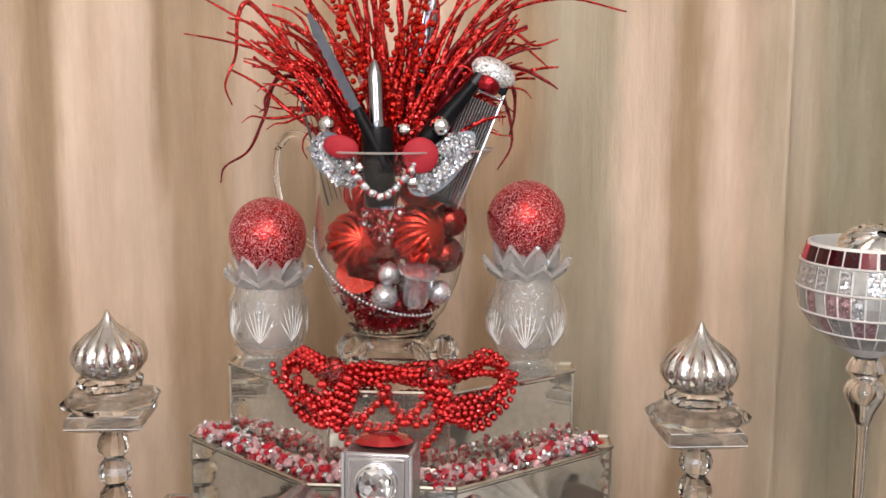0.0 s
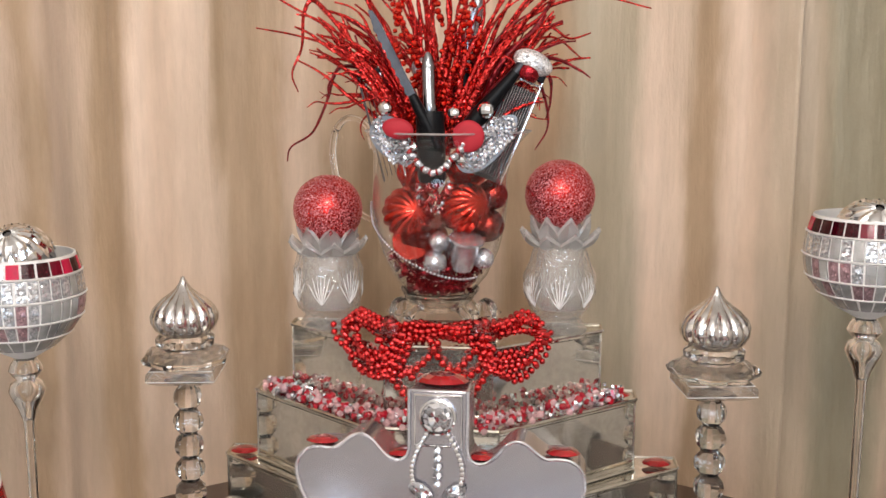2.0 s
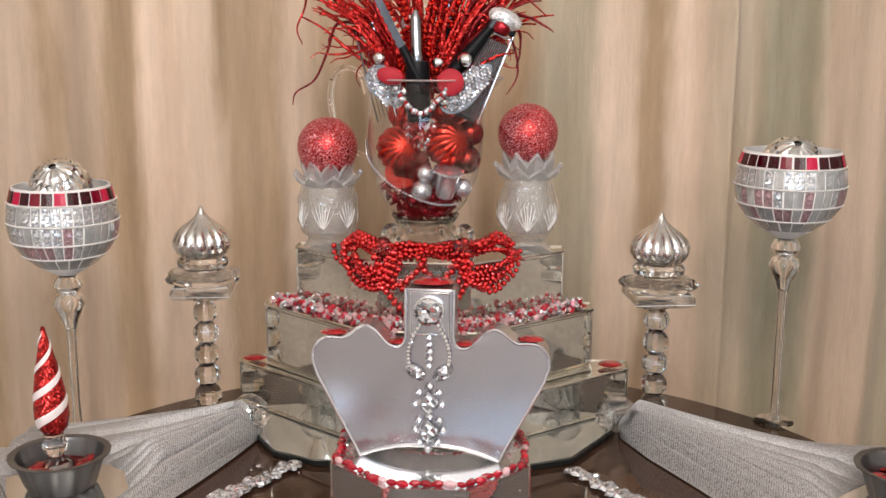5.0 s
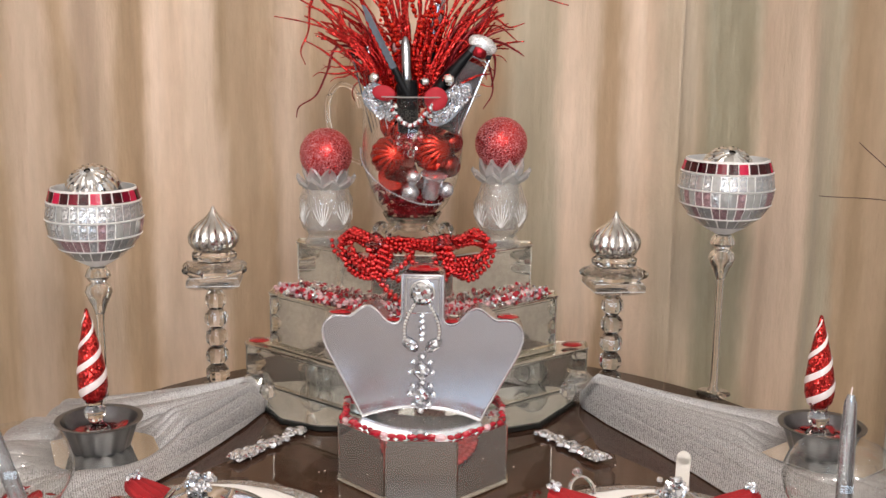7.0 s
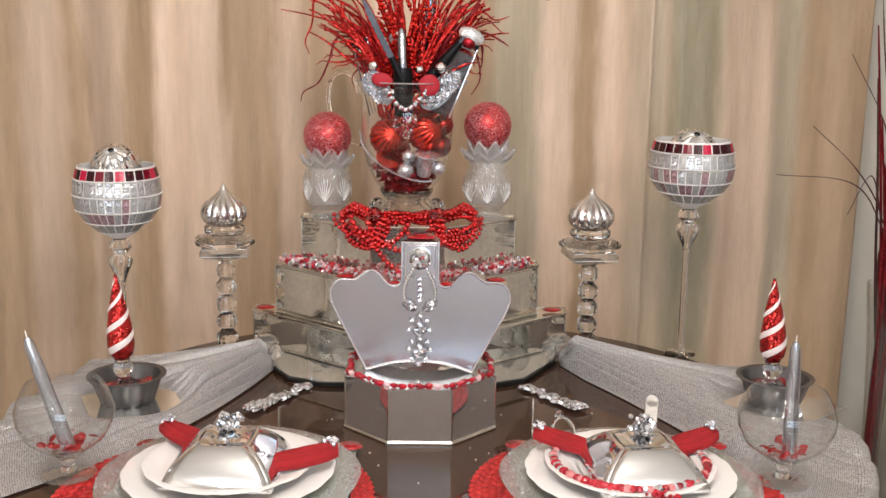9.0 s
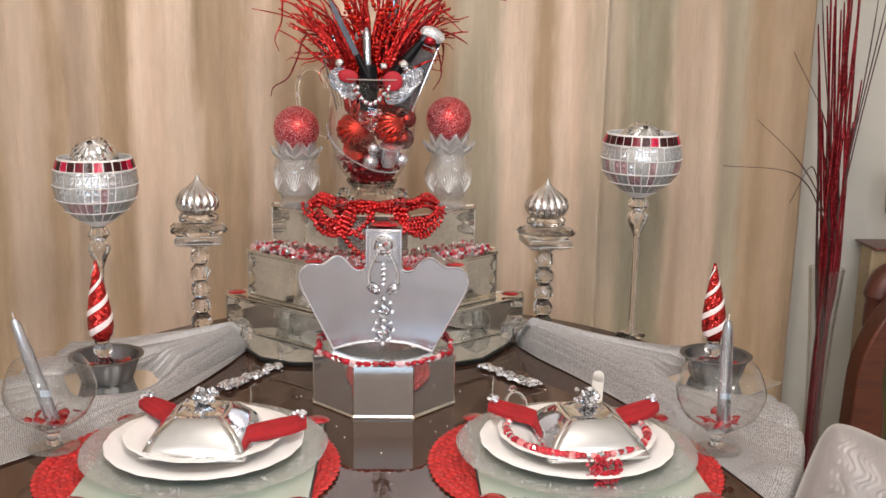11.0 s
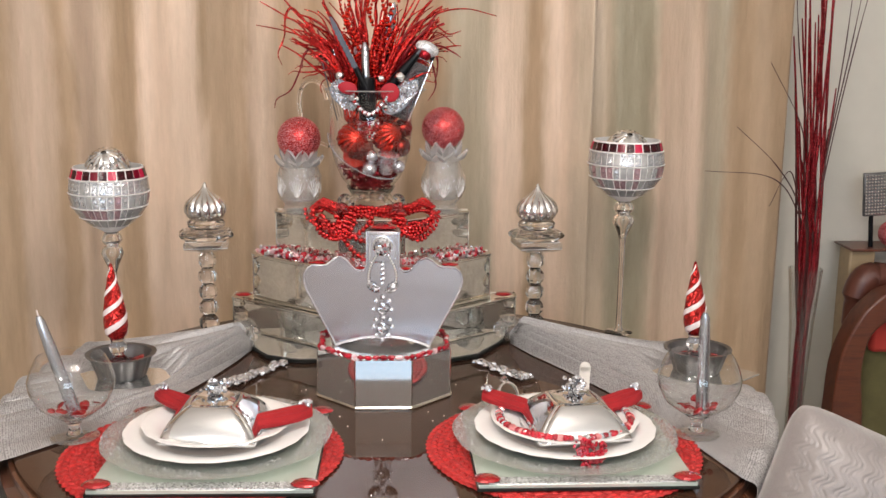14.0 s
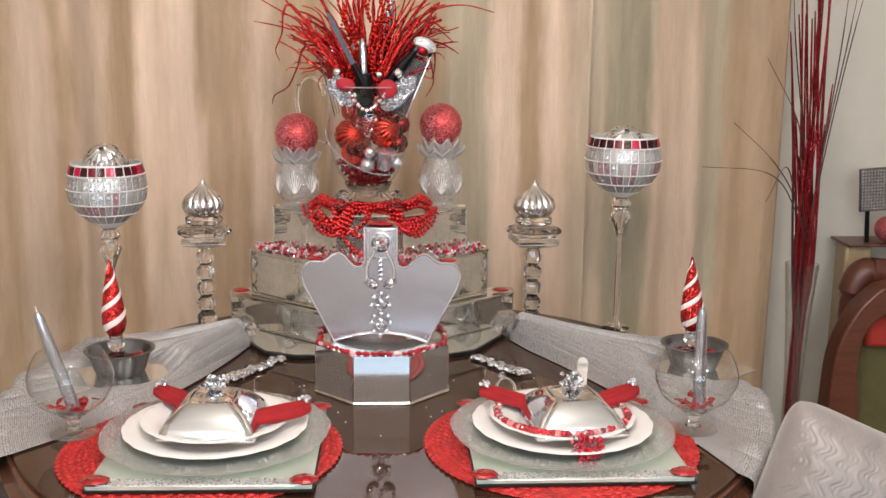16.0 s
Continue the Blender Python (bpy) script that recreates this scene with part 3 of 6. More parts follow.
def bead_strand(pts, r, step, parent, mat, name="bead_strand", label="", single=False):
    pts = [Vector(p) for p in pts]
    gs, acc = [], 0.0
    unit = ball(r, 8, 6)
    if single:
        me = BEADS.setdefault(r, mesh_of("bead", ball(r, 10, 7), mat))
        part("bead", me, None, parent, at=Matrix.Translation(pts[0]))
    gs.append(moved(unit, Matrix.Translation(pts[0])))
    for a, b in zip(pts, pts[1:]):
        L = (b - a).length
        while acc + L >= step:
            t = (step - acc) / L
            a = a.lerp(b, t)
            L = (b - a).length
            acc = 0.0
            if single:
                part("bead", me, None, parent, at=Matrix.Translation(a))
            else:
                gs.append(moved(unit, Matrix.Translation(a)))
        acc += L
    if single:
        return None
    return part(name, joined(*gs), mat, parent, label, kind="stuff")


beads = thing("bead_garland", "heap of shiny metallic red bead strings looped over the riser", "bead garland")
FRONT = lambda x: 1.210 + max(0.0, abs(x - CX) - 0.067) * 0.77
for k in range(13):
    y = rng.uniform(1.218, 1.238)
    w = rng.uniform(0.098, 0.133)
    z = Z3 + 0.005 + 0.020 * rng.random()
    pts = []
    for i in range(11):
        x = CX - w + 2 * w * i / 10
        e = abs(x - CX) / 0.142
        pts.append((x, max(y, FRONT(x) + 0.008) + rng.uniform(-0.01, 0.01), z + 0.018 * math.exp(-((e - 0.7) / 0.2) ** 2) * (0.3 + 0.8 * rng.random()) - 0.014 * max(0.0, e - 0.8) / 0.2 + rng.uniform(-0.004, 0.004)))
    bead_strand(smooth_line(pts, 7), rng.choice((0.0042, 0.0047, 0.0037)), 0.0086, beads, REDBEAD)
for side in (-1, 1):
    for k in range(7):
        x = CX + side * rng.uniform(0.074, 0.098)
        w = rng.uniform(0.028, 0.046)
        dep = 0.010 + 0.0058 * k + rng.uniform(-0.002, 0.002)
        pts = []
        for i in range(13):
            a = math.pi * i / 12
            xx = x - w * math.cos(a)
            pts.append((xx, FRONT(xx) - 0.007 - 0.005 * rng.random(), Z3 + 0.016 - (dep + 0.012) * math.sin(a) ** 0.8 + rng.uniform(-0.002, 0.002)))
        bead_strand(smooth_line(pts, 3), rng.choice((0.0044, 0.0040)), 0.0098, beads, REDBEAD, single=True)
for xa, xb, dep in ((-0.10, 0.0, 0.034), (-0.01, 0.07, 0.034), (-0.075, 0.05, 0.042), (-0.072, 0.068, 0.082)):
    n = 16
    pts = [(CX + xa + (xb - xa) * i / n, 1.202, Z3 + 0.010 - (dep + 0.01) * math.sin(math.pi * i / n) ** (0.55 if dep > 0.06 else 0.8)) for i in range(n + 1)]
    bead_strand(smooth_line(pts, 3), 0.0050, 0.0105, beads, REDBEAD, single=True)


# ---- glass pitcher with its filling ----
PX, PY, PZ = -0.066, 1.275, 1.03
earlier = set(scene.objects)
pit = thing("glass_pitcher", "footed clear glass pitcher filled with red and silver ornaments", "pitcher", pose(PX, PY, PZ))
body = [(0.0, 0.052), (0.025, 0.053), (0.045, 0.062), (0.066, 0.088), (0.081, 0.122), (0.090, 0.158), (0.0925, 0.19), (0.0915, 0.222), (0.0905, 0.25), (0.094, 0.27), (0.101, 0.284)]


def spout(a, r, z):
    k = max(0.0, (z - 0.235) / 0.05)
    return r + 0.022 * k * max(0.0, math.cos(a)) ** 6


part("body", lathe(body, 64, spout), GLASS, pit, "clear glass")
part("rim", tube([((spout(2 * math.pi * i / 64, 0.101, 0.284)) * math.cos(2 * math.pi * i / 64), (spout(2 * math.pi * i / 64, 0.101, 0.284)) * math.sin(2 * math.pi * i / 64), 0.284) for i in range(65)], 0.0014, 6), PETAL, pit, "rounded glass rim")
part("thick_base", lathe([(0, 0.036), (0.02, 0.034), (0.036, 0.04), (0.047, 0.054), (0.055, 0.067), (0.04, 0.060), (0.0, 0.056)], 40), CUTGLASS, pit)
part("handle", tube(smooth_line([(-0.092, 0, 0.255), (-0.102, 0, 0.288), (-0.128, 0, 0.297), (-0.148, 0, 0.275), (-0.152, 0, 0.235), (-0.140, 0, 0.19), (-0.112, 0, 0.16), (-0.088, 0, 0.15)]), 0.0046, 10), CUTGLASS, pit, at=pose(0, 0, 0, 0, 0, -32) @ Matrix.Diagonal((1.30, 1, 1, 1)))
for i in range(4):
    a = math.radians(-45 + 90 * i)
    ca, sa = math.cos(a), math.sin(a)
    leg = part("foot", tube(smooth_line([(0.03 * ca, 0.03 * sa, 0.05), (0.058 * ca, 0.058 * sa, 0.036), (0.068 * ca, 0.068 * sa, 0.014), (0.082 * ca, 0.082 * sa, 0.006)]), 0.007, 10), CUTGLASS, pit)
    part("swirl", joined(ball(0.021, 12, 9, 0.6, 1, 1), lathe([(0.016, -0.005), (0.022, 0), (0.016, 0.005)], 24)), CUTGLASS, leg, at=pose(0.088 * ca, 0.088 * sa, 0.020, 0, 0, math.degrees(a)))


def fluted_ball(r, n=14):
    return lathe([(r * math.sin(math.pi * i / 16) , -r * math.cos(math.pi * i / 16)) for i in range(17)], 140,
                 lambda a, q, z: q * (1 + 0.17 * abs(math.cos(0.5 * n * (a + 9 * z))) ** 0.8 - 0.10))


def bauble(name, x, y, z, g, mat, label, rx=0, ry=0, rz=0, cat="ornament"):
    return solo(name, g, mat, label, cat, pose(x, y, z, rx, ry, rz), "pitcher filling")


bauble("bauble", -0.104, 1.232, 1.207, fluted_ball(0.034), REDFOIL, "shiny red swirl-fluted bauble", 80, 10, 20)
bauble("bauble", -0.031, 1.230, 1.216, fluted_ball(0.034), REDFOIL, "shiny red swirl-fluted bauble", 75, -15, 50)
bauble("bauble", -0.092, 1.285, 1.258, fluted_ball(0.033), REDFOIL, "shiny red swirl-fluted bauble", 30, 30, 0)
bauble("bauble", -0.030, 1.300, 1.262, ball(0.03, 28, 18), REDFOIL, "plain shiny red bauble inside the pitcher")
bauble("bauble", 0.006, 1.265, 1.229, ball(0.021, 24, 14), COPPER, "small copper-red bauble inside the pitcher")
bauble("bauble", 0.000, 1.258, 1.188, ball(0.023, 24, 14), COPPER, "small copper-red bauble inside the pitcher")
bauble("bauble", -0.118, 1.29, 1.197, ball(0.024, 24, 14), COPPER, "small copper-red bauble inside the pitcher")
clus = thing("bead_cluster", "cluster of tiny sparkling red beads among the baubles", "ornament", pose(-0.068, 1.212, 1.236), "pitcher filling")
gs = [[], []]
for i in range(170):
    v = Vector((rng.gauss(0, 1), rng.gauss(0, 1), rng.gauss(0, 1))).normalized() * rng.uniform(0.018, 0.026)
    gs[i % 4 == 0].append(moved(facet_ball(rng.uniform(0.0022, 0.0036), 6, 4), Matrix.Translation((v.x, v.y * 0.6, v.z * 1.1))))
part("red_bead_mix", joined(*gs[0]), REDGEM, clus, smooth=False, kind="stuff")
part("clear_bead_mix", joined(*gs[1]), DIAMOND, clus, smooth=False, kind="stuff")
for x, y, z, r in ((-0.062, 1.214, 1.171, 0.0135), (-0.068, 1.218, 1.143, 0.0165), (-0.004, 1.228, 1.147, 0.0145), (-0.045, 1.27, 1.15, 0.016)):
    bauble("silver_bead", x, y, z, ball(r, 24, 14), PEARL, "large satin silver bead inside the pitcher", cat="bead")
bauble("silver_cup", -0.029, 1.215, 1.155, lathe([(0, -0.022), (0.013, -0.022), (0.015, -0.016), (0.02, 0.016), (0.024, 0.02), (0.024, 0.023), (0.0, 0.024)], 32), PEARL, "small satin silver cup turned among the baubles", 14, 10, 0, "cup")
for x, y, z, rx, ry in ((-0.105, 1.24, 1.162, 60, 30), (-0.075, 1.29, 1.17, 20, -30), (-0.03, 1.3, 1.19, 50, 0), (-0.088, 1.238, 1.175, 110, -20)):
    bauble("copper_cup", x, y, z, lathe([(0, -0.016), (0.014, -0.016), (0.022, 0.012), (0.025, 0.016), (0, 0.017)], 28), COPPER, "small dark copper-red foil cup", rx, ry, 0, "cup")
gs = []
for i in range(560):
    z = rng.uniform(0.064, 0.116)
    rr = rng.uniform(0, 1) ** 0.5 * (0.04 + (z - 0.064) * 0.62)
    a = rng.uniform(0, 6.283)
    g = box(rng.uniform(0.006, 0.018), rng.uniform(0.002, 0.006), 0.0012)
    gs.append(moved(g, Matrix.Translation((rr * math.cos(a), rr * math.sin(a), z)) @ pose(0, 0, 0, rng.uniform(0, 360), rng.uniform(0, 360), 0)))
solo("foil_shreds", joined(*gs), WINE, "dark wine-red foil shreds filling the pitcher's bottom", "filler", pose(PX, PY, PZ), "pitcher filling", "stuff", smooth=False)

# beaded chain round the pitcher
ch = thing("pearl_chain", "fine white and red beaded chain slung round the pitcher", "bead chain")
pts = []
for i in range(40):
    t = i / 39
    a = math.radians(180 + 142 * t)
    z = 1.215 - 0.094 * math.sin(t * 1.75) ** 0.9 if t > 0 else 1.215
    zz = z - PZ
    r = 0.092
    for (r0, h0), (r1, h1) in zip(body, body[1:]):
        if h0 <= zz <= h1:
            r = r0 + (r1 - r0) * (zz - h0) / (h1 - h0)
    r += 0.0028
    pts.append((PX + r * math.cos(a), PY + r * math.sin(a), z))
bead_strand(pts, 0.0021, 0.0052, ch, PEARL)

# mask of sequins, beads and red ovals above the baubles
for x, z, ry, L in ((-0.121, 1.303, 52, 0.037), (0.001, 1.302, -43, 0.050)):
    leaf = thing("sequin_leaf", "silver sequined leaf with rows of round studs", "ornament", pose(x, 1.205, z, 0, ry, 0), "sequin leaves")
    out = []
    for i in range(24):
        a = 2 * math.pi * i / 24
        out.append((L * math.cos(a), 0.022 * math.sin(a) * (1 - 0.25 * math.cos(a))))
    V = [(px, 0, pz) for px, pz in out] + [(px, 0.004, pz) for px, pz in out]
    n = 24
    part("backing", (V, [tuple(range(n)), tuple(range(2 * n - 1, n - 1, -1))] + [(i, n + i, n + (i + 1) % n, (i + 1) % n) for i in range(n)]), PEWTER, leaf, smooth=False)
    gs = []
    for i in range(-12, 13):
        for j in range(-6, 7):
            px, pz = i * 0.0062 + (j % 2) * 0.0031, j * 0.0054
            if (px / L) ** 2 + (pz / 0.022) ** 2 < 0.92:
                gs.append(moved(facet_ball(0.0034, 7, 5), Matrix.Translation((px, -0.001, pz))))
    part("stud_field", joined(*gs), DIAMOND, leaf, smooth=False, kind="stuff")
for x, z, w, h, ry in ((-0.113, 1.320, 0.0205, 0.0135, 10), (-0.0225, 1.311, 0.0205, 0.0205, -25)):
    solo("red_oval", ball(1, 28, 16, w, 0.006, h), MATTERED, "matte red flocked oval like a mask's eye", "ornament", pose(x, 1.192, z, 0, ry, 0), "mask ovals")
for x, z, r in ((-0.130, 1.346, 0.0095), (-0.001, 1.344, 0.011), (-0.042, 1.340, 0.008), (-0.094, 1.296, 0.008), (-0.033, 1.281, 0.008)):
    solo("mirror_bead", facet_ball(r, 12, 8), CHROME, "faceted mirror-silver bead between the tools", "bead", pose(x, 1.20, z), "mirror beads", smooth=False)
neck = thing("bead_necklace", "short silver, pearl and red bead necklace", "necklace")
for mt, name, off in ((PEARL, "pearls", 0), (DIAMOND, "rhinestones", 1), (REDGEM, "red_bead_mix", 2)):
    gs = []
    for i in range(off, 26, 3):
        t = i / 25
        gs.append(moved(facet_ball(0.0042 if off else 0.005, 9, 6), Matrix.Translation((-0.104 + 0.075 * t, 1.19 - 0.004 * math.sin(math.pi * t), 1.300 - 0.034 * math.sin(math.pi * t) + rng.uniform(-0.002, 0.002)))))
    part(name, joined(*gs), mt, neck, kind="stuff")

# tools standing in the pitcher
tool = thing("makeup_brush", "grey metal tube on a black handle standing upright", "brush", pose(-0.072, 1.212, 1.285, 0, -2, 0), "tools in the pitcher")
part("handle", lathe([(0, -0.035), (0.016, -0.035), (0.0185, -0.030), (0.0185, 0.050), (0.017, 0.056), (0, 0.056)], 24), BLACK, tool)
part("tube", lathe([(0.0105, 0.056), (0.0112, 0.060), (0.0095, 0.066), (0.0092, 0.115), (0.0065, 0.126), (0.003, 0.132), (0, 0.132)], 20), STEEL, tool, "grey metal tube")
kn = thing("serrated_knife", "serrated steel blade with a black handle", "knife", pose(-0.066, 1.200, 1.305, 0, -27, 0), "tools in the pitcher")
blade = [(0.005, 0.06), (0.005, 0.165), (0.003, 0.182), (-0.002, 0.185)] + [(-0.0052 - (0.0022 if i % 2 else 0), 0.165 - 0.1 * i / 16) for i in range(17)]
nb = len(blade)
part("blade", ([(x, -0.001, z) for x, z in blade] + [(x, 0.001, z) for x, z in blade], [tuple(range(nb)), tuple(range(2 * nb - 1, nb - 1, -1))] + [(i, nb + i, nb + (i + 1) % nb, (i + 1) % nb) for i in range(nb)]), BLADE, kn, "steel blade", smooth=False)
part("handle", tube([(0, 0, -0.01), (0, 0, 0.03), (0, 0, 0.065)], [0.007, 0.008, 0.006], 10), BLACK, kn)
kn = thing("steel_spatula", "long polished steel tool with a black handle", "spatula", pose(-0.045, 1.262, 1.3, 0, 9, 10), "tools in the pitcher")
part("handle", tube([(0, 0, 0), (0, 0, 0.07), (0, 0, 0.1)], [0.007, 0.009, 0.006], 10), BLACK, kn)
part("blade", ball(1, 20, 14, 0.0105, 0.003, 0.055), STEEL, kn, "polished steel", at=pose(0, 0, 0.15))
kn = thing("hair_brush", "black handled brush leaning outward", "brush", pose(-0.028, 1.225, 1.315, 0, 40, 0), "tools in the pitcher")
part("handle", tube([(0, 0, -0.02), (0, 0, 0.03), (0, 0, 0.1)], [0.011, 0.013, 0.007], 12), BLACK, kn)
part("ferrule", tube([(0, 0, 0.1), (0, 0, 0.125)], [0.0075, 0.0085], 12), BLADE, kn)


def comb(x, y, z, ry, w, h, teeth, label, rz=0, dark=True):
    c = thing("hair_comb", label, "comb", pose(x, y, z, 0, ry, rz), "combs in the pitcher")
    for sx in (-1, 1):
        part("side_bar", box(0.0026, 0.005, h, sx * w / 2, 0, h / 2), CHROME if sx > 0 else TEETH, c, bevel=0.0008)
    part("spine", joined(box(w + 0.003, 0.007, 0.02 if dark else 0.008, 0, 0, h - 0.005)), BLACK, c, "black spine", bevel=0.002)
    # dark sheet behind the teeth, for the black between them
    if dark:
        part("backing", box(w - 0.004, 0.0015, h - 0.03, 0, 0.004, (h - 0.03) / 2), MATTBLACK, c, "dark sheet behind the teeth")
    tooth = mesh_of("tooth", tube([(0, 0, 0), (0, 0, h - 0.035)], 0.0006, 5), PEARL if dark else TEETH, False)
    for i in range(teeth):
        part("tooth", tooth, None, c, at=pose(-w / 2 + w * (i + 1) / (teeth + 1), 0, 0.006))
    g = [moved(ball(0.0018, 7, 5), Matrix.Translation((-w / 2 + w * i / 15, -0.004, h - 0.02))) for i in range(16)]
    part("rhinestone_row", joined(*g), DIAMOND, c, kind="stuff")
    return c


comb(-0.002, 1.240, 1.252, 22, 0.040, 0.158, 11, "clear and silver hair comb with a black rhinestone-trimmed spine")
comb(-0.124, 1.25, 1.250, -14, 0.030, 0.150, 4, "clear and silver hair comb leaning against the pitcher rim", 0, False)
knob = thing("glitter_puff", "silver glittered oval head above the comb", "ornament", pose(0.058, 1.228, 1.404, 0, 25, 0), "combs in the pitcher")
part("head", ball(1, 24, 14, 0.027, 0.014, 0.0155), SILVGLIT, knob)
part("band", lathe([(0.013, -0.022), (0.015, -0.018), (0.015, -0.008), (0.012, -0.004)], 20), WINE, knob)
solo("glitter_ball", ball(0.013, 18, 10), SILVGLIT, "small silver glittered ball among the twigs", "ornament", pose(-0.089, 1.25, 1.398))

# red glittered twig spray
spray = thing("twig_spray", "spray of red glittered curly twigs rising from the pitcher", "twig spray")


def twig(pts, r0, mat, parent, beady=False):
    L = smooth_line(pts, 7)
    n = len(L)
    rad = [r0 * (1 - 0.75 * i / (n - 1)) * (1 + (0.55 if beady else 0.3) * rng.random()) for i in range(n)]
    return part("twig", tube(L, rad, 6), mat, parent, angle=60)


B0 = Vector((-0.068, 1.27, 1.31))


def at_px(dx, dz, dy=0.0):
    return (-0.068 + dx, 1.27 + dy, 1.31 + dz)


outer = [
    [(-0.02, 0.01), (-0.06, 0.08), (-0.12, 0.125), (-0.19, 0.165), (-0.235, 0.19)],
    [(-0.02, 0.01), (-0.07, 0.085), (-0.13, 0.112), (-0.19, 0.13), (-0.245, 0.14)],
    [(-0.12, 0.125), (-0.165, 0.175), (-0.182, 0.16), (-0.186, 0.115), (-0.2, 0.08), (-0.192, 0.055)],
    [(-0.03, 0.02), (-0.08, 0.075), (-0.135, 0.088), (-0.155, 0.04), (-0.175, 0.0), (-0.205, -0.02), (-0.211, -0.04)],
    [(-0.135, 0.088), (-0.146, 0.065), (-0.144, 0.05), (-0.156, 0.056)],
    [(0.02, 0.02), (0.07, 0.11), (0.14, 0.165), (0.21, 0.18), (0.28, 0.165)],
    [(0.02, 0.02), (0.06, 0.08), (0.105, 0.11), (0.15, 0.128), (0.19, 0.10)],
    [(0.03, 0.03), (0.09, 0.1), (0.14, 0.14), (0.172, 0.125), (0.2, 0.132)],
    [(0.06, 0.08), (0.118, 0.092), (0.14, 0.055), (0.147, 0.01), (0.13, -0.022)],
    [(0.1, 0.1), (0.145, 0.08), (0.15, 0.045), (0.144, 0.02)],
    [(0.08, 0.1), (0.15, 0.1), (0.185, 0.085), (0.2, 0.075)],
    [(-0.03, 0.03), (-0.09, 0.12), (-0.15, 0.155), (-0.2, 0.21), (-0.24, 0.23)],
    [(0.03, 0.03), (0.09, 0.14), (0.14, 0.2), (0.2, 0.22)],
    [(0.12, -0.07), (0.132, -0.085), (0.14, -0.09)],
]
for k, o in enumerate(outer):
    dy = rng.uniform(-0.03, 0.03)
    twig([at_px(x * 1.0, z, dy * min(1, i * 0.5)) for i, (x, z) in enumerate(o)], 0.0033 if k not in (4, 13) else 0.002, STICKRED if k in (3, 4, 8, 9, 10, 13) else REDGLIT, spray)
for k in range(112):
    a = rng.choice((-0.78, -0.62, -0.52, -0.45, -0.2, -0.05, 0.08, 0.2, 0.4, 0.55, 0.66, 0.8)) + rng.gauss(0, 0.05)
    L = rng.uniform(0.16, 0.30) * (1 - 0.35 * abs(a))
    p = Vector(B0) + Vector((a * 0.05, rng.uniform(-0.035, 0.03), rng.uniform(-0.03, 0.01)))
    A, w, f = rng.uniform(0.08, 0.34), rng.uniform(0.7, 1.3), rng.uniform(0, 6.28)
    curl = rng.uniform(-0.08, 0.14) * (1 if a > 0 else -1)
    pts = [p]
    for s in range(10):
        th = a * (0.7 + 0.07 * s) + A * math.sin(w * s + f) * (0.25 + 0.09 * s) + curl * max(0, s - 5)
        d = Vector((math.sin(th), 0.35 * math.sin(0.9 * s + 2 * f), math.cos(th))).normalized()
        p = p + d * (L / 10)
        pts.append(p)
    twig(pts, rng.uniform(0.0032, 0.0058), REDGLIT if rng.random() < 0.9 else STICKRED, spray, rng.random() < 0.65)
    if rng.random() < 0.4:
        q, e = Vector(pts[5]), th + rng.uniform(-1.0, 1.0)
        side = [q]
        for s in range(5):
            e += rng.uniform(-0.5, 0.5) + 0.2 * (1 if a > 0 else -1)
            q = q + Vector((math.sin(e), rng.uniform(-0.3, 0.3), math.cos(e))).normalized() * 0.014
            side.append(q)
        twig(side, 0.0022, REDGLIT, spray)
gs = []
for s in range(10):
    x, f, y = rng.uniform(-0.05, 0.06), rng.uniform(0, 6.28), rng.uniform(1.215, 1.24)
    for i in range(30):
        if rng.random() < 0.7:
            gs.append(moved(ball(rng.uniform(0.003, 0.0052), 8, 6), Matrix.Translation((-0.068 + x * (0.5 + i / 30) + 0.012 * math.sin(0.35 * i + f), y + 0.006 * rng.random(), 1.325 + i * 0.0085 + rng.uniform(-0.002, 0.002)))))
part("berry_string", joined(*gs), REDFOIL, spray, "strings of small red berries", kind="stuff")


# the whole bouquet stands on the top riser
for ob in [o for o in scene.objects if o not in earlier and o.parent is None]:
    ob.matrix_world = Matrix.Translation((-0.040, 1.276, Z3)) @ Matrix.Scale(0.93, 4) @ Matrix.Translation((-PX, -PY, -PZ)) @ ob.matrix_basis


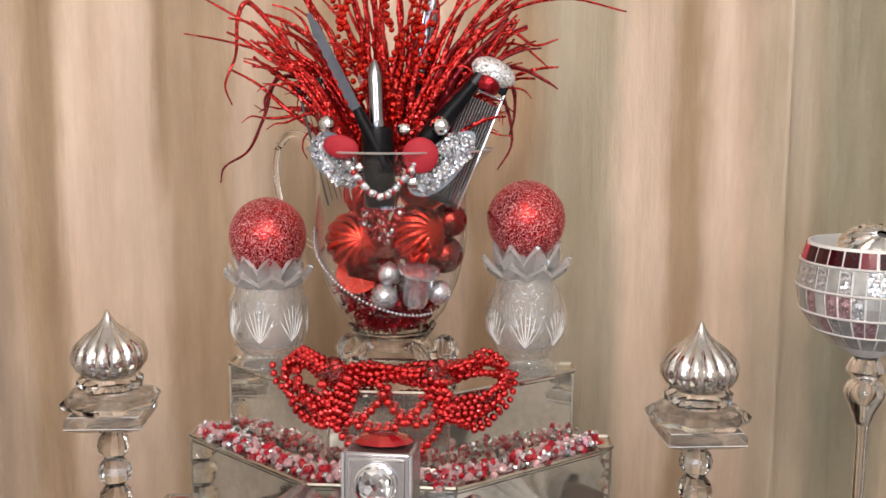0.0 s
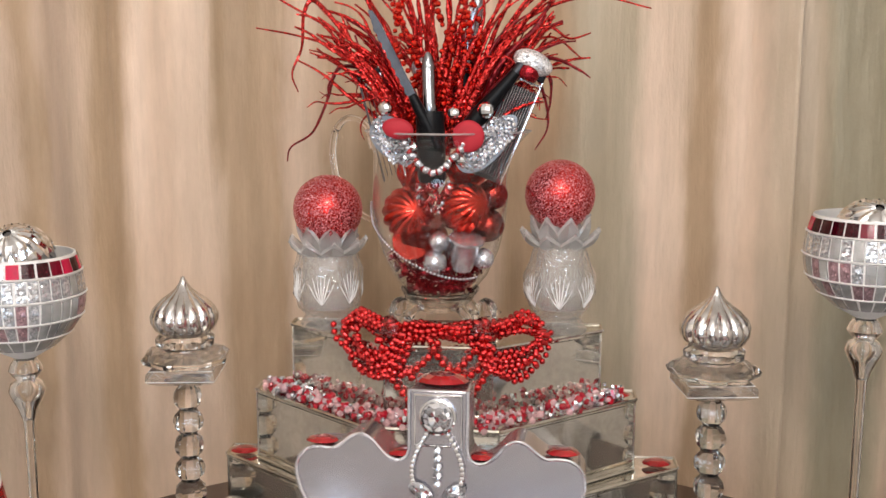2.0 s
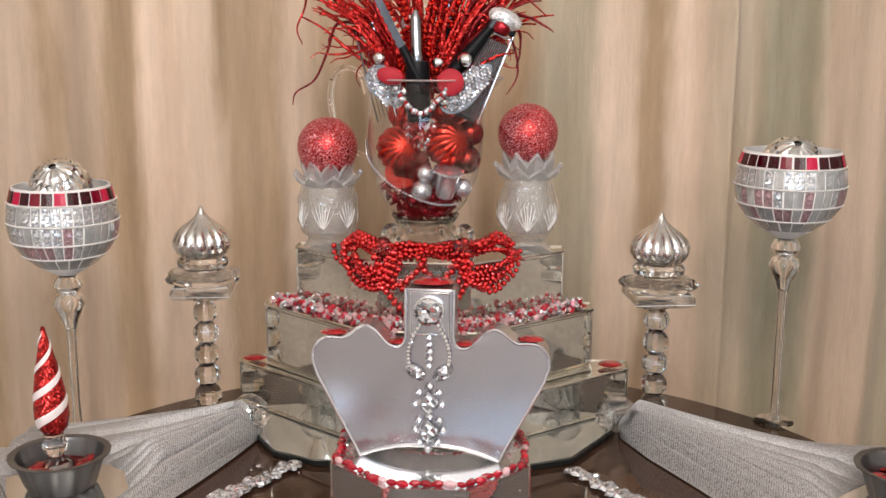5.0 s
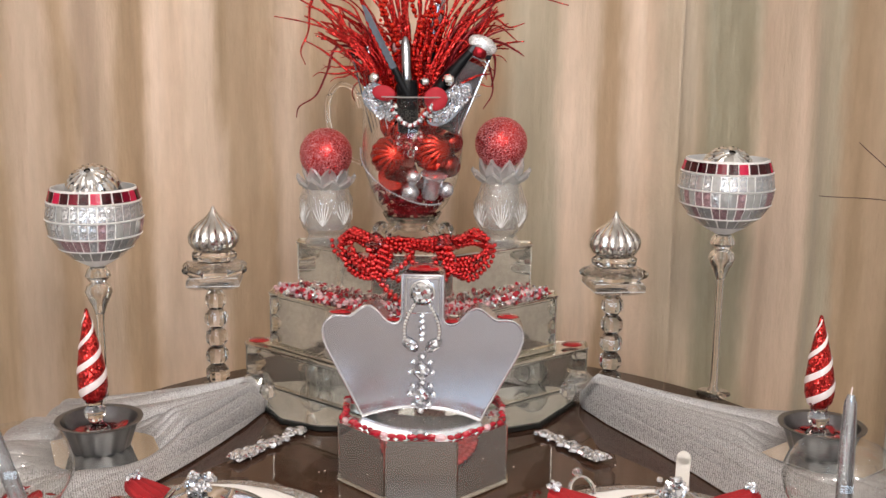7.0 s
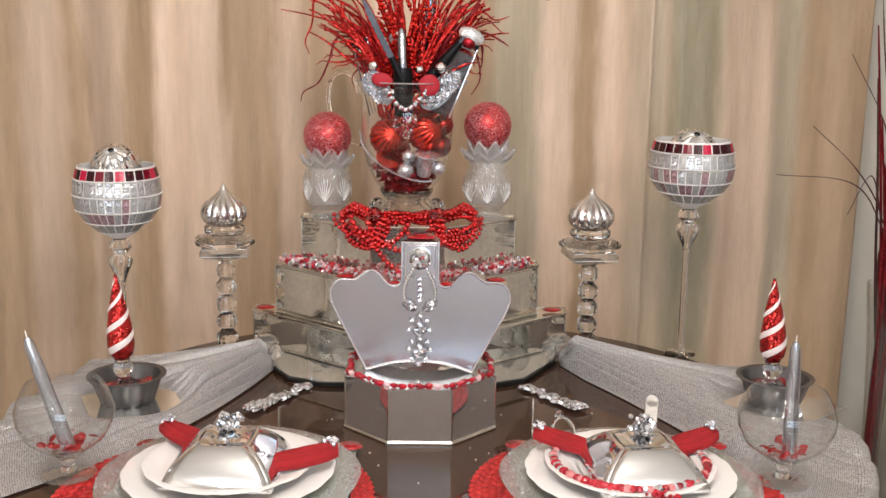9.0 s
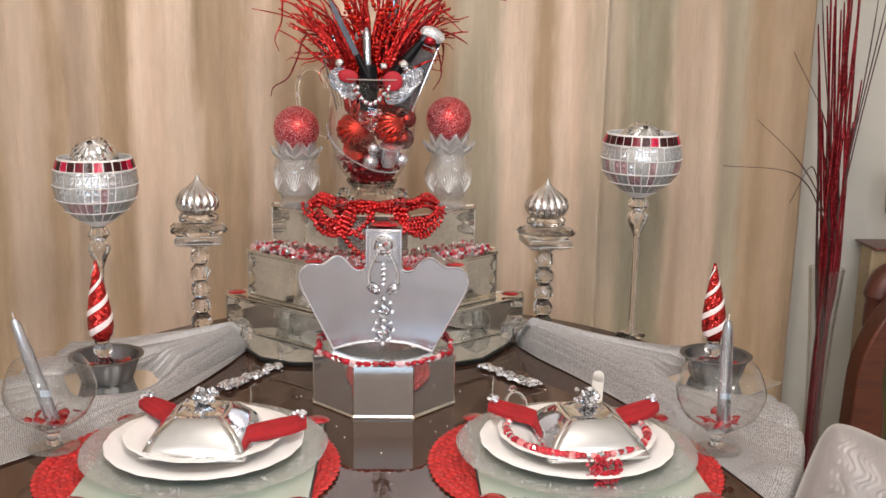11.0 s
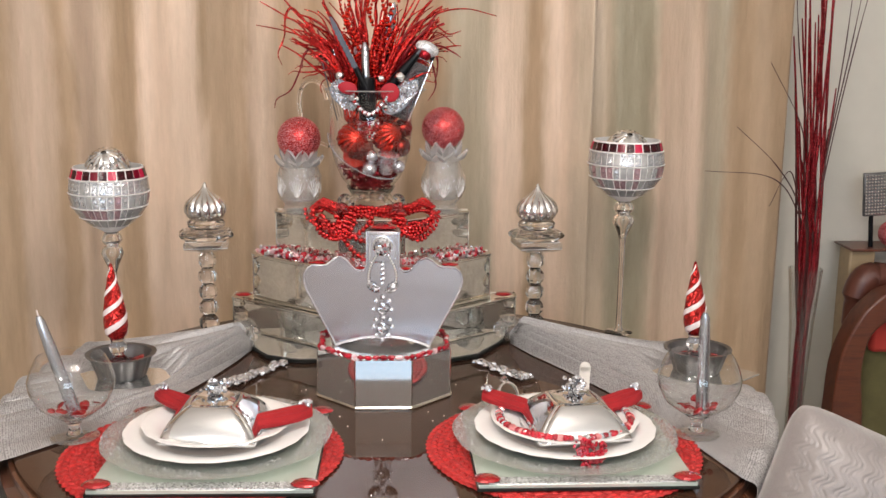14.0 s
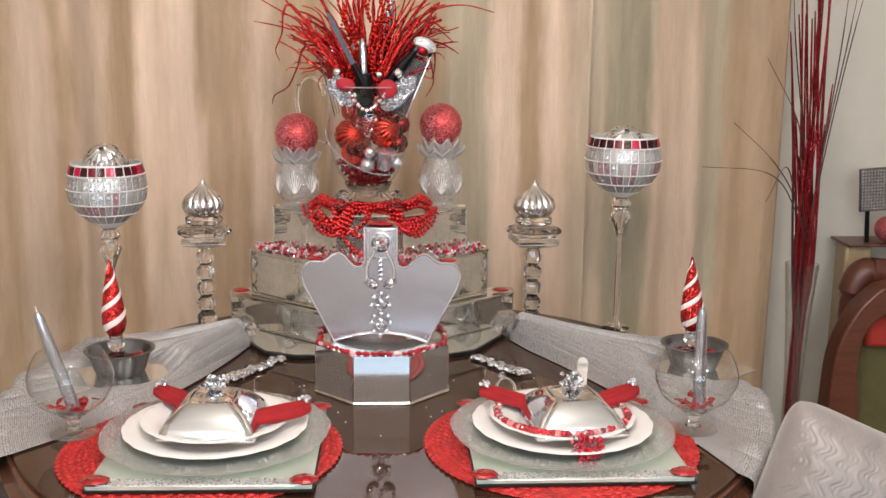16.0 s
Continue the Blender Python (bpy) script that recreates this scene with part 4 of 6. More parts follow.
# ---- crystal lotus holders with red baubles ----
def lotus_holder(x, y, straight, top):
    h = thing("lotus_holder", "pressed crystal votive vase with a lotus-petal rim", "candle holder", pose(x, y, Z3) @ Matrix.Scale(0.93, 4), "lotus holders")
    if straight:
        prof = [(0, 0), (0.037, 0), (0.041, 0.004), (0.037, 0.012), (0.033, 0.02), (0.042, 0.032), (0.0475, 0.05), (0.0475, 0.085), (0.045, 0.1), (0.043, top), (0.036, top), (0.036, 0.03), (0, 0.026)]
    else:
        prof = [(0, 0), (0.037, 0), (0.040, 0.004), (0.035, 0.012), (0.030, 0.021), (0.040, 0.036), (0.0485, 0.058), (0.0485, 0.08), (0.043, 0.1), (0.036, top), (0.03, top), (0.036, 0.07), (0.03, 0.034), (0, 0.028)]
    part("vase", lathe(prof, 96, lambda a, r, z: r * (1 + (0.085 * abs(math.sin(6 * a + 55 * z)) * abs(math.sin(6 * a - 55 * z)) if 0.03 < z < 0.1 and r > 0.037 else 0))), PRESSED, h)
    def wall(z):
        for (r0, h0), (r1, h1) in zip(prof[:9], prof[1:9]):
            if h0 <= z <= h1 and h1 > h0:
                return r0 + (r1 - r0) * (z - h0) / (h1 - h0)
        return 0.04
    # glints of the fan cuts, drawn as raised white lines
    g = []
    for k in (-3, -2, -1, 0, 1, 2, 3):
        pts = []
        for i in range(7):
            t = i / 6
            z = 0.040 + 0.046 * t * math.cos(0.28 * k)
            b = 0.125 * k * t ** 0.8
            r = wall(z) * 1.01 + 0.0012
            pts.append((r * math.cos(b), r * math.sin(b), z))
        g.append(tube(pts, [0.0003, 0.0007, 0.0009, 0.0009, 0.0008, 0.0006, 0.0003], 4))
    fan = mesh_of("cut_glint", joined(*g), GLINTLINE)
    for i in range(7):
        part("cut_glint", fan, None, h, "white lines for glints on the fan-shaped cuts", at=pose(0, 0, 0, 0, 0, 360 * i / 7 + 12), kind="stuff")
    for ring, (n, rr, zz, tilt, L) in enumerate(((9, 0.029, 0.000, 60, 0.036), (8, 0.025, 0.004, 30, 0.045), (7, 0.018, 0.006, 9, 0.046))):
        g = []
        K = 7
        V, F = [], []
        for i in range(K + 1):
            t = i / K
            w = 0.0165 * math.sin(math.pi * (0.12 + 0.88 * t) ** 0.8) + 0.0006
            for s in (-1, 0, 1):
                V.append((s * w, -0.006 * (1 - s * s) - 0.005 * t * t, L * t))
        for i in range(K):
            for s in range(2):
                a = i * 3 + s
                F.append((a, a + 1, a + 4, a + 3))
        me = mesh_of("petal", (V, F), PETAL, False)
        for i in range(n):
            p = part("petal", me, None, h, at=pose(0, 0, top + zz - 0.002, 0, 0, 360 * i / n + 17 * ring) @ pose(0, rr, 0, -tilt, 0, 0))
            sm = p.modifiers.new("thickness", "SOLIDIFY")
            sm.thickness = 0.0045
    return h


lotus_holder(-0.193, 1.312, True, 0.108)
lotus_holder(0.114, 1.312, False, 0.124)


def sugar_ball(x, y, z, r, label):
    g = ball(r, 40, 24)
    ob = solo("glitter_bauble", g, PINKGLIT, label, "bauble", pose(x, y, z), "glitter baubles")
    return ob


def sugar_mat():
    m, nt, p = node_mat("sugared red foil")
    tc = nt.nodes.new("ShaderNodeTexCoord")
    v = nt.nodes.new("ShaderNodeTexVoronoi")
    v.inputs["Scale"].default_value = 520
    nt.links.new(tc.outputs["Object"], v.inputs["Vector"])
    nz = noise_node(nt, 520, detail=3.0, rough=0.7)
    mask = ramp(nt, nz.outputs["Fac"], [(0.49, (0, 0, 0)), (0.54, (1, 1, 1))])
    sep = nt.nodes.new("ShaderNodeSeparateColor")
    nt.links.new(v.outputs["Color"], sep.inputs[0])
    r = ramp(nt, sep.outputs[0], [(0.0, (0.22, 0.03, 0.05)), (0.45, (0.52, 0.15, 0.17)), (1.0, (0.80, 0.40, 0.43))])
    mx = nt.nodes.new("ShaderNodeMix")
    mx.data_type = "RGBA"
    nt.links.new(mask.outputs[0], mx.inputs[0])
    mx.inputs[6].default_value = (0.6, 0.03, 0.025, 1)
    nt.links.new(r.outputs[0], mx.inputs[7])
    nt.links.new(mx.outputs[2], p.inputs["Base Color"])
    mr = nt.nodes.new("ShaderNodeMapRange")
    mr.inputs["To Min"].default_value, mr.inputs["To Max"].default_value = 0.95, 0.25
    nt.links.new(mask.outputs[0], mr.inputs[0])
    nt.links.new(mr.outputs[0], p.inputs["Metallic"])
    m2 = nt.nodes.new("ShaderNodeMapRange")
    m2.inputs["To Min"].default_value, m2.inputs["To Max"].default_value = 0.22, 0.5
    nt.links.new(mask.outputs[0], m2.inputs[0])
    nt.links.new(m2.outputs[0], p.inputs["Roughness"])
    bp = nt.nodes.new("ShaderNodeBump")
    bp.inputs["Strength"].default_value, bp.inputs["Distance"].default_value = 0.5, 0.001
    nt.links.new(mask.outputs[0], bp.inputs["Height"])
    nt.links.new(bp.outputs[0], p.inputs["Normal"])
    return m


PINKGLIT = sugar_mat()
sugar_ball(-0.192, 1.312, 1.178, 0.0458, "sugared red glitter bauble in a crystal lotus cup")
sugar_ball(0.1125, 1.312, 1.201, 0.0455, "sugared red glitter bauble on a crystal lotus cup")


# ---- crystal candlesticks with silver onion finials ----
def candlestick(x, y):
    c = thing("crystal_candlestick", "stacked crystal bead candlestick topped by a silver onion finial", "candlestick", pose(x, y, TZ) @ Matrix.Scale(0.92, 4), "crystal candlesticks")
    part("foot", lathe([(0, 0.0), (0.034, 0.0), (0.036, 0.003), (0.03, 0.007), (0.018, 0.01), (0, 0.01)], 32), CUTGLASS, c)
    z = 0.010
    for i, r in enumerate((0.0245, 0.0225, 0.0225, 0.0225, 0.0215)):
        h = 0.0375
        part("crystal_bead", lathe([(0, 0), (r * 0.55, 0), (r * 0.92, h * 0.26), (r, h * 0.5), (r * 0.92, h * 0.74), (r * 0.55, h), (0, h)], 10), CUTGLASS, c, at=pose(0, 0, z, 0, 0, 17 * i), smooth=False)
        z += h
    part("collar", lathe([(0, 0), (0.012, 0), (0.022, 0.004), (0.034, 0.008), (0, 0.008)], 12), CRYSTAL, c, at=pose(0, 0, z), smooth=False)
    z += 0.008
    part("lower_plate", lathe([(0, 0), (0.046, 0.0), (0.066, 0.007), (0.070, 0.010), (0.070, 0.021), (0.064, 0.025), (0, 0.025)], 4), CRYSTAL, c, at=pose(0, 0, z, 0, 0, 52), smooth=False)
    # glints along the slab's edges, drawn as thin white tubes
    for hz, rr in ((0.010, 0.0702), (0.025, 0.0645)):
        part("edge_glint", tube([(rr * math.cos(i * math.pi / 2), rr * math.sin(i * math.pi / 2), hz) for i in range(5)], 0.0006, 5), GLINTLINE, c, at=pose(0, 0, z, 0, 0, 52))
    z += 0.025
    part("upper_plate", lathe([(0, 0), (0.052, 0.0), (0.064, 0.006), (0.067, 0.013), (0.058, 0.021), (0.04, 0.024), (0, 0.024)], 16, lambda a, r, zz: r * (1 - 0.10 * (round(a * 8 / math.pi) % 2))), CUTGLASS, c, at=pose(0, 0, z, 0, 0, 34), smooth=False)
    z += 0.024
    part("cup", lathe([(0, 0), (0.034, 0.0), (0.043, 0.007), (0.044, 0.016), (0.037, 0.022), (0.0, 0.020)], 12), CUTGLASS, c, at=pose(0, 0, z), smooth=False)
    z += 0.0205
    prof = [(0.0, 0), (0.028, 0.0), (0.040, 0.008), (0.0468, 0.02), (0.0475, 0.03), (0.043, 0.042), (0.033, 0.053), (0.021, 0.062), (0.012, 0.070), (0.0065, 0.078), (0.003, 0.086), (0, 0.089)]
    part("finial", lathe(prof, 168, lambda a, r, zz: r * (1 + 0.13 * (abs(math.cos(7 * a + 9 * zz)) ** 0.7 - 0.6) * min(1, r / 0.03) + 0.05 * max(0, math.cos(14 * a + 3.1)) * max(0, 1 - abs(zz - 0.024) / 0.012))), SILVER, c, "silver mercury-glass onion", at=pose(0, 0, z))
    return c


candlestick(0.317, 1.312)
candlestick(-0.393, 1.315)


# ---- mosaic goblets ----
def goblet(x, y, stem, size, ornament_up, label):
    g = thing("mosaic_goblet", label, "goblet", pose(x, y, TZ) @ Matrix.Diagonal((size, size, 0.925, 1)), "mosaic goblets")
    zb = stem
    prof = [(0.016, 0.004), (0.040, 0.017), (0.064, 0.037), (0.0815, 0.061), (0.0868, 0.084), (0.0868, 0.094), (0.0835, 0.122), (0.0775, 0.143), (0.0765, 0.147)]

    def rad(z):
        for (r0, h0), (r1, h1) in zip(prof, prof[1:]):
            if h0 <= z <= h1:
                return r0 + (r1 - r0) * (z - h0) / (h1 - h0)
        return prof[-1][0]
    bowl = part("bowl", lathe(prof + [(r - 0.0025, z) for r, z in reversed(prof)], 48), GROUT, g, "white-grouted bowl", at=pose(0, 0, zb))
    for zr in (0.1235, 0.0925, 0.0625, 0.0385):
        part("grout_ridge", lathe([(rad(zr - 0.0018), zr - 0.0018), (rad(zr) + 0.0032, zr), (rad(zr + 0.0018), zr + 0.0018)], 66), GROUT, bowl)
    for N, z0, z1, mats in ((26, 0.1255, 0.1435, (TILERED, TILERED, TILEWINE, TILERED, TILEWINE, TILERED, TILEBRIGHT)), (34, 0.0945, 0.1215, (TILEGLIT, TILESMOOTH, TILEGLIT)), (34, 0.0645, 0.0905, (TILESMOOTH, TILEGLIT, TILESMOOTH, TILEREFLECT)), (34, 0.0402, 0.0608, (TILESMOOTH, TILEGLIT, TILESMOOTH, TILEREFLECT)), (20, 0.020, 0.037, (TILESMOOTH,))):
        cache = {}
        for i in range(N):
            wid = 2 * math.pi / N * 0.425
            mt = mats[rng.randrange(len(mats))]
            if mt.name not in cache:
                V = []
                K = 3
                for lift in (0.0002, 0.0018):
                    for zz in (z0, (z0 + z1) / 2, z1):
                        for k in range(K):
                            a = -wid + 2 * wid * k / (K - 1)
                            r = rad(zz) + lift
                            V.append((r * math.cos(a), r * math.sin(a), zz))
                F = []
                for zz in range(2):
                    for k in range(2):
                        b = 9 + zz * 3 + k
                        F.append((b, b + 1, b + 4, b + 3))
                for a, b in ((0, 1), (1, 2), (2, 5), (5, 8), (8, 7), (7, 6), (6, 3), (3, 0)):
                    F.append((a, b, b + 9, a + 9))
                cache[mt.name] = mesh_of("tile", (V, F), mt, False)
            part("tile", cache[mt.name], None, bowl, at=pose(0, 0, 0, 0, 0, 360 * i / N + rng.uniform(-0.5, 0.5)))
    # ball darker than its chrome rays: dark reflections between them set as colour
    orn = part("ornament", ball(0.050, 40, 24), STEEL, g, "silver starburst bauble inside", at=pose(0, 0, zb + 0.098 + ornament_up, 34, 0, 0))
    for n, b0, b1, wide, lift in ((15, 0.12, 0.78, 0.0072, 0.0022), (22, 0.7, 1.5, 0.0082, 0.0022)):
        V = []
        for k in range(5):
            b = b0 + (b1 - b0) * k / 4
            w = wide * (0.35, 0.8, 1.0, 0.7, 0.12)[k]
            for sx in (-1, 0, 1):
                r = 0.0502 + lift * (1 - abs(sx))
                V.append((sx * w, r * math.sin(b), r * math.cos(b)))
        ray = mesh_of("ray", (V, [(k * 3 + q, k * 3 + q + 1, k * 3 + q + 4, k * 3 + q + 3) for k in range(4) for q in range(2)]), CHROME, False)
        for i in range(n):
            part("ray", ray, None, orn, at=pose(0, 0, 0, 0, 0, 360 * i / n))
    part("knop", lathe([(0.0, zb + 0.004), (0.016, zb + 0.001), (0.021, zb - 0.006), (0.024, zb - 0.015), (0.018, zb - 0.024), (0.013, zb - 0.027), (0.022, zb - 0.033), (0.0255, zb - 0.044), (0.021, zb - 0.056), (0.014, zb - 0.07), (0.009, zb - 0.085), (0.0, zb - 0.085)], 36), CUTGLASS, g)
    part("inner_knop", lathe([(0, zb - 0.003), (0.012, zb - 0.008), (0.014, zb - 0.016), (0.006, zb - 0.026), (0.013, zb - 0.038), (0.012, zb - 0.05), (0, zb - 0.064)], 24), GLASS, g)
    part("stem", lathe([(0.0, zb - 0.083), (0.0085, zb - 0.083), (0.0072, zb - 0.1), (0.0068, 0.05), (0.008, 0.014), (0.012, 0.008), (0.0, 0.0075)], 24), CUTGLASS, g)
    part("foot", lathe([(0, 0), (0.03, 0.0), (0.033, 0.002), (0.031, 0.0045), (0.012, 0.0075), (0, 0.0075)], 40), CUTGLASS, g)
    return g


goblet(0.507, 1.315, 0.317, 0.925, 0.020, "tall glass goblet clad in silver and ruby mosaic tiles")
goblet(-0.561, 1.195, 0.2665, 0.885, 0.038, "shorter glass goblet clad in silver and ruby mosaic tiles")

# ---- octagonal mirrored box and crown ----
OX, OY, OH = -0.009, 0.956, 0.089
R8 = 0.12 / math.cos(math.pi / 8)
OCT = [(R8 * math.cos(math.pi / 8 + i * math.pi / 4), R8 * math.sin(math.pi / 8 + i * math.pi / 4)) for i in range(8)]
ob8 = thing("octagonal_box", "octagonal mirrored box with a brass-toned edge on the table", "mirror box", pose(OX, OY, TZ))
part("top_panel", prism(OCT, OH - 0.005, OH), CLEARMIRROR, ob8)
for i in range(8):
    a, b = Vector((*OCT[i], 0)), Vector((*OCT[(i + 1) % 8], 0))
    n = ((a + b) / 2).normalized()
    part("side_panel", prism([(v.x, v.y) for v in (a, b, b - n * 0.004, a - n * 0.004)], 0.001, OH - 0.0055), CLEARMIRROR, ob8, smooth=False)
    part("base_trim", tube([a + n * 0.001 + Vector((0, 0, 0.0025)), b + n * 0.001 + Vector((0, 0, 0.0025))], 0.0026, 6), TRIM, ob8)
    part("corner_trim", tube([a, a + Vector((0, 0, OH))], 0.0012, 5), TRIM, ob8)
ring = thing("red_bead_ring", "ring of red and clear oblong beads on the mirror box", "bead string")
gr = {"red_bead_mix": (REDCHIP, []), "clear_bead_mix": (PINKCHIP, [])}
for i in range(8):
    a, b = Vector((*OCT[i], 0)), Vector((*OCT[(i + 1) % 8], 0))
    for k in range(7):
        p = a.lerp(b, (k + 0.5) / 7) * rng.uniform(0.93, 0.972) + Vector((OX, OY, TZ + OH + 0.0042))
        d = (b - a)
        g = moved(ball(rng.uniform(0.0042, 0.0056), 7, 5, rng.uniform(1.3, 1.9), 1, 0.85), Matrix.Translation(p) @ pose(0, 0, 0, 0, 0, math.degrees(math.atan2(d.y, d.x)) + rng.uniform(-35, 35)))
        gr["clear_bead_mix" if (i * 7 + k) % 6 == 4 else "red_bead_mix"][1].append(g)
for k, (mt, gs) in gr.items():
    part(k, joined(*gs), mt, ring, smooth=False, kind="stuff")

half = [(0.0288, 0.2095), (0.0288, 0.150), (0.031, 0.142), (0.038, 0.1375), (0.048, 0.139), (0.057, 0.1465), (0.066, 0.1565), (0.0765, 0.162), (0.087, 0.159), (0.097, 0.151), (0.106, 0.146),
        (0.117, 0.1465), (0.128, 0.1455), (0.137, 0.140), (0.1425, 0.130), (0.143, 0.118), (0.138, 0.1), (0.085, 0.0), (0.064, 0.0075), (0.04, 0.0135), (0.014, 0.0165)]
half = half[:2] + [(v.x, v.z) for v in smooth_line([(x, 0, z) for x, z in half[2:17]], 4)] + half[17:]
NH = len(half) - 3
outline = half + [(-x, z) for x, z in reversed(half)]
no = len(outline)
CD = 0.052
CROWN = pose(-0.010, 0.950, TZ + OH, -3, 0, -4)
crown = thing("crown_box", "satin silver crown-shaped tin with a jewelled front", "decorative tin", CROWN)
part("body", ([(x, -CD / 2, z) for x, z in outline] + [(x, CD / 2, z) for x, z in outline],
              [tuple(range(no - 1, -1, -1)), tuple(range(no, 2 * no))] + [(i, (i + 1) % no, no + (i + 1) % no, no + i) for i in range(no)]), SATIN, crown, "satin silver metal", angle=50, bevel=0.003)
part("rim_wire", tube([(x, -CD / 2 - 0.0005, z) for x, z in half[:NH]], 0.0019, 6), PEARL, crown)
part("rim_wire", tube([(-x, -CD / 2 - 0.0005, z) for x, z in half[:NH]], 0.0019, 6), PEARL, crown)
part("rim_wire", tube([(x, -CD / 2 - 0.0005, z) for x, z in outline[NH - 1:NH + 7]], 0.0024, 6), PEARL, crown)
part("front_plate", box(0.048, 0.002, 0.051, 0, -CD / 2 - 0.001, 0.1805), SATIN, crown, bevel=0.0008)
part("plate_border", tube([(-0.023, -CD / 2 - 0.002, 0.154), (-0.023, -CD / 2 - 0.002, 0.204), (0.023, -CD / 2 - 0.002, 0.204), (0.023, -CD / 2 - 0.002, 0.154), (-0.023, -CD / 2 - 0.002, 0.154)], 0.0012, 6), CHROME, crown)
for x, z, s in ((0, 0.2097, 1.35), (-0.121, 0.1466, 0.85), (0.121, 0.1466, 0.85), (-0.040, 0.138, 0.75), (0.040, 0.138, 0.75)):
    o = part("red_gem", RED_OVAL, None, crown, "oval red gem", at=pose(x, 0 if s > 1 else -0.01, z) @ Matrix.Diagonal((s, s, s, 1)))
jew = thing("jewel_strand", "rhinestone pendant strand hanging down the crown's front", "jewellery", CROWN @ pose(0, -CD / 2 - 0.0025, 0))
face = lambda x, z: pose(x, 0, z, 90, 0, 0)
part("round_gem", gem_shape(0.0165, 0.011, 12), FACET, jew, "large round clear gem", at=face(0.0, 0.184), smooth=False)
part("setting", lathe([(0.0162, 0), (0.0182, 0.001), (0.0182, 0.004), (0.0162, 0.005)], 28), CHROME, jew, at=face(0.0, 0.184))
for sx in (-1, 1):
    g = [moved(facet_ball(0.0031, 8, 5), Matrix.Translation((sx * (0.011 + 0.014 * math.sin(math.pi * 0.62 * i / 10)), -0.003, 0.166 - 0.0047 * i))) for i in range(11)]
    part("bead_chain", joined(*g), CHROME, jew, smooth=False, kind="stuff")
    part("leaf_gem", gem_shape(0.0082, 0.007, 10, 1.7), FACET, jew, at=pose(sx * 0.0165, 0, 0.108, 90, sx * -36, 0), smooth=False)
for i, (r, dx, zz, sides) in enumerate(((0.004, 0, 0.150, 9), (0.0045, 0, 0.142, 9), (0.005, 0, 0.133, 9), (0.005, 0, 0.124, 9), (0.004, 0, 0.116, 9), (0.0055, 0, 0.090, 9),
                                        (0.0152, 0, 0.070, 4), (0.0045, -0.012, 0.083, 8), (0.0045, 0.012, 0.083, 8), (0.004, -0.016, 0.068, 8), (0.004, 0.016, 0.068, 8), (0.006, 0, 0.0525, 9),
                                        (0.0155, 0, 0.034, 4), (0.005, -0.0125, 0.048, 8), (0.005, 0.0125, 0.048, 8), (0.005, -0.017, 0.036, 8), (0.005, 0.017, 0.036, 8), (0.0045, -0.011, 0.021, 8), (0.0045, 0.011, 0.021, 8))):
    part("stone", gem_shape(r, r * 0.7, sides), FACET, jew, at=pose(dx, 0, zz, 90, 0, 0), smooth=False)
part("drop_pearl", ball(0.005), PEARL, jew, at=pose(0, -0.004, 0.0135))


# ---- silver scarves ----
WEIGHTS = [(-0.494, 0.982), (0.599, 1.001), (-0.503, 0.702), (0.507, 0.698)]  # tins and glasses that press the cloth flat


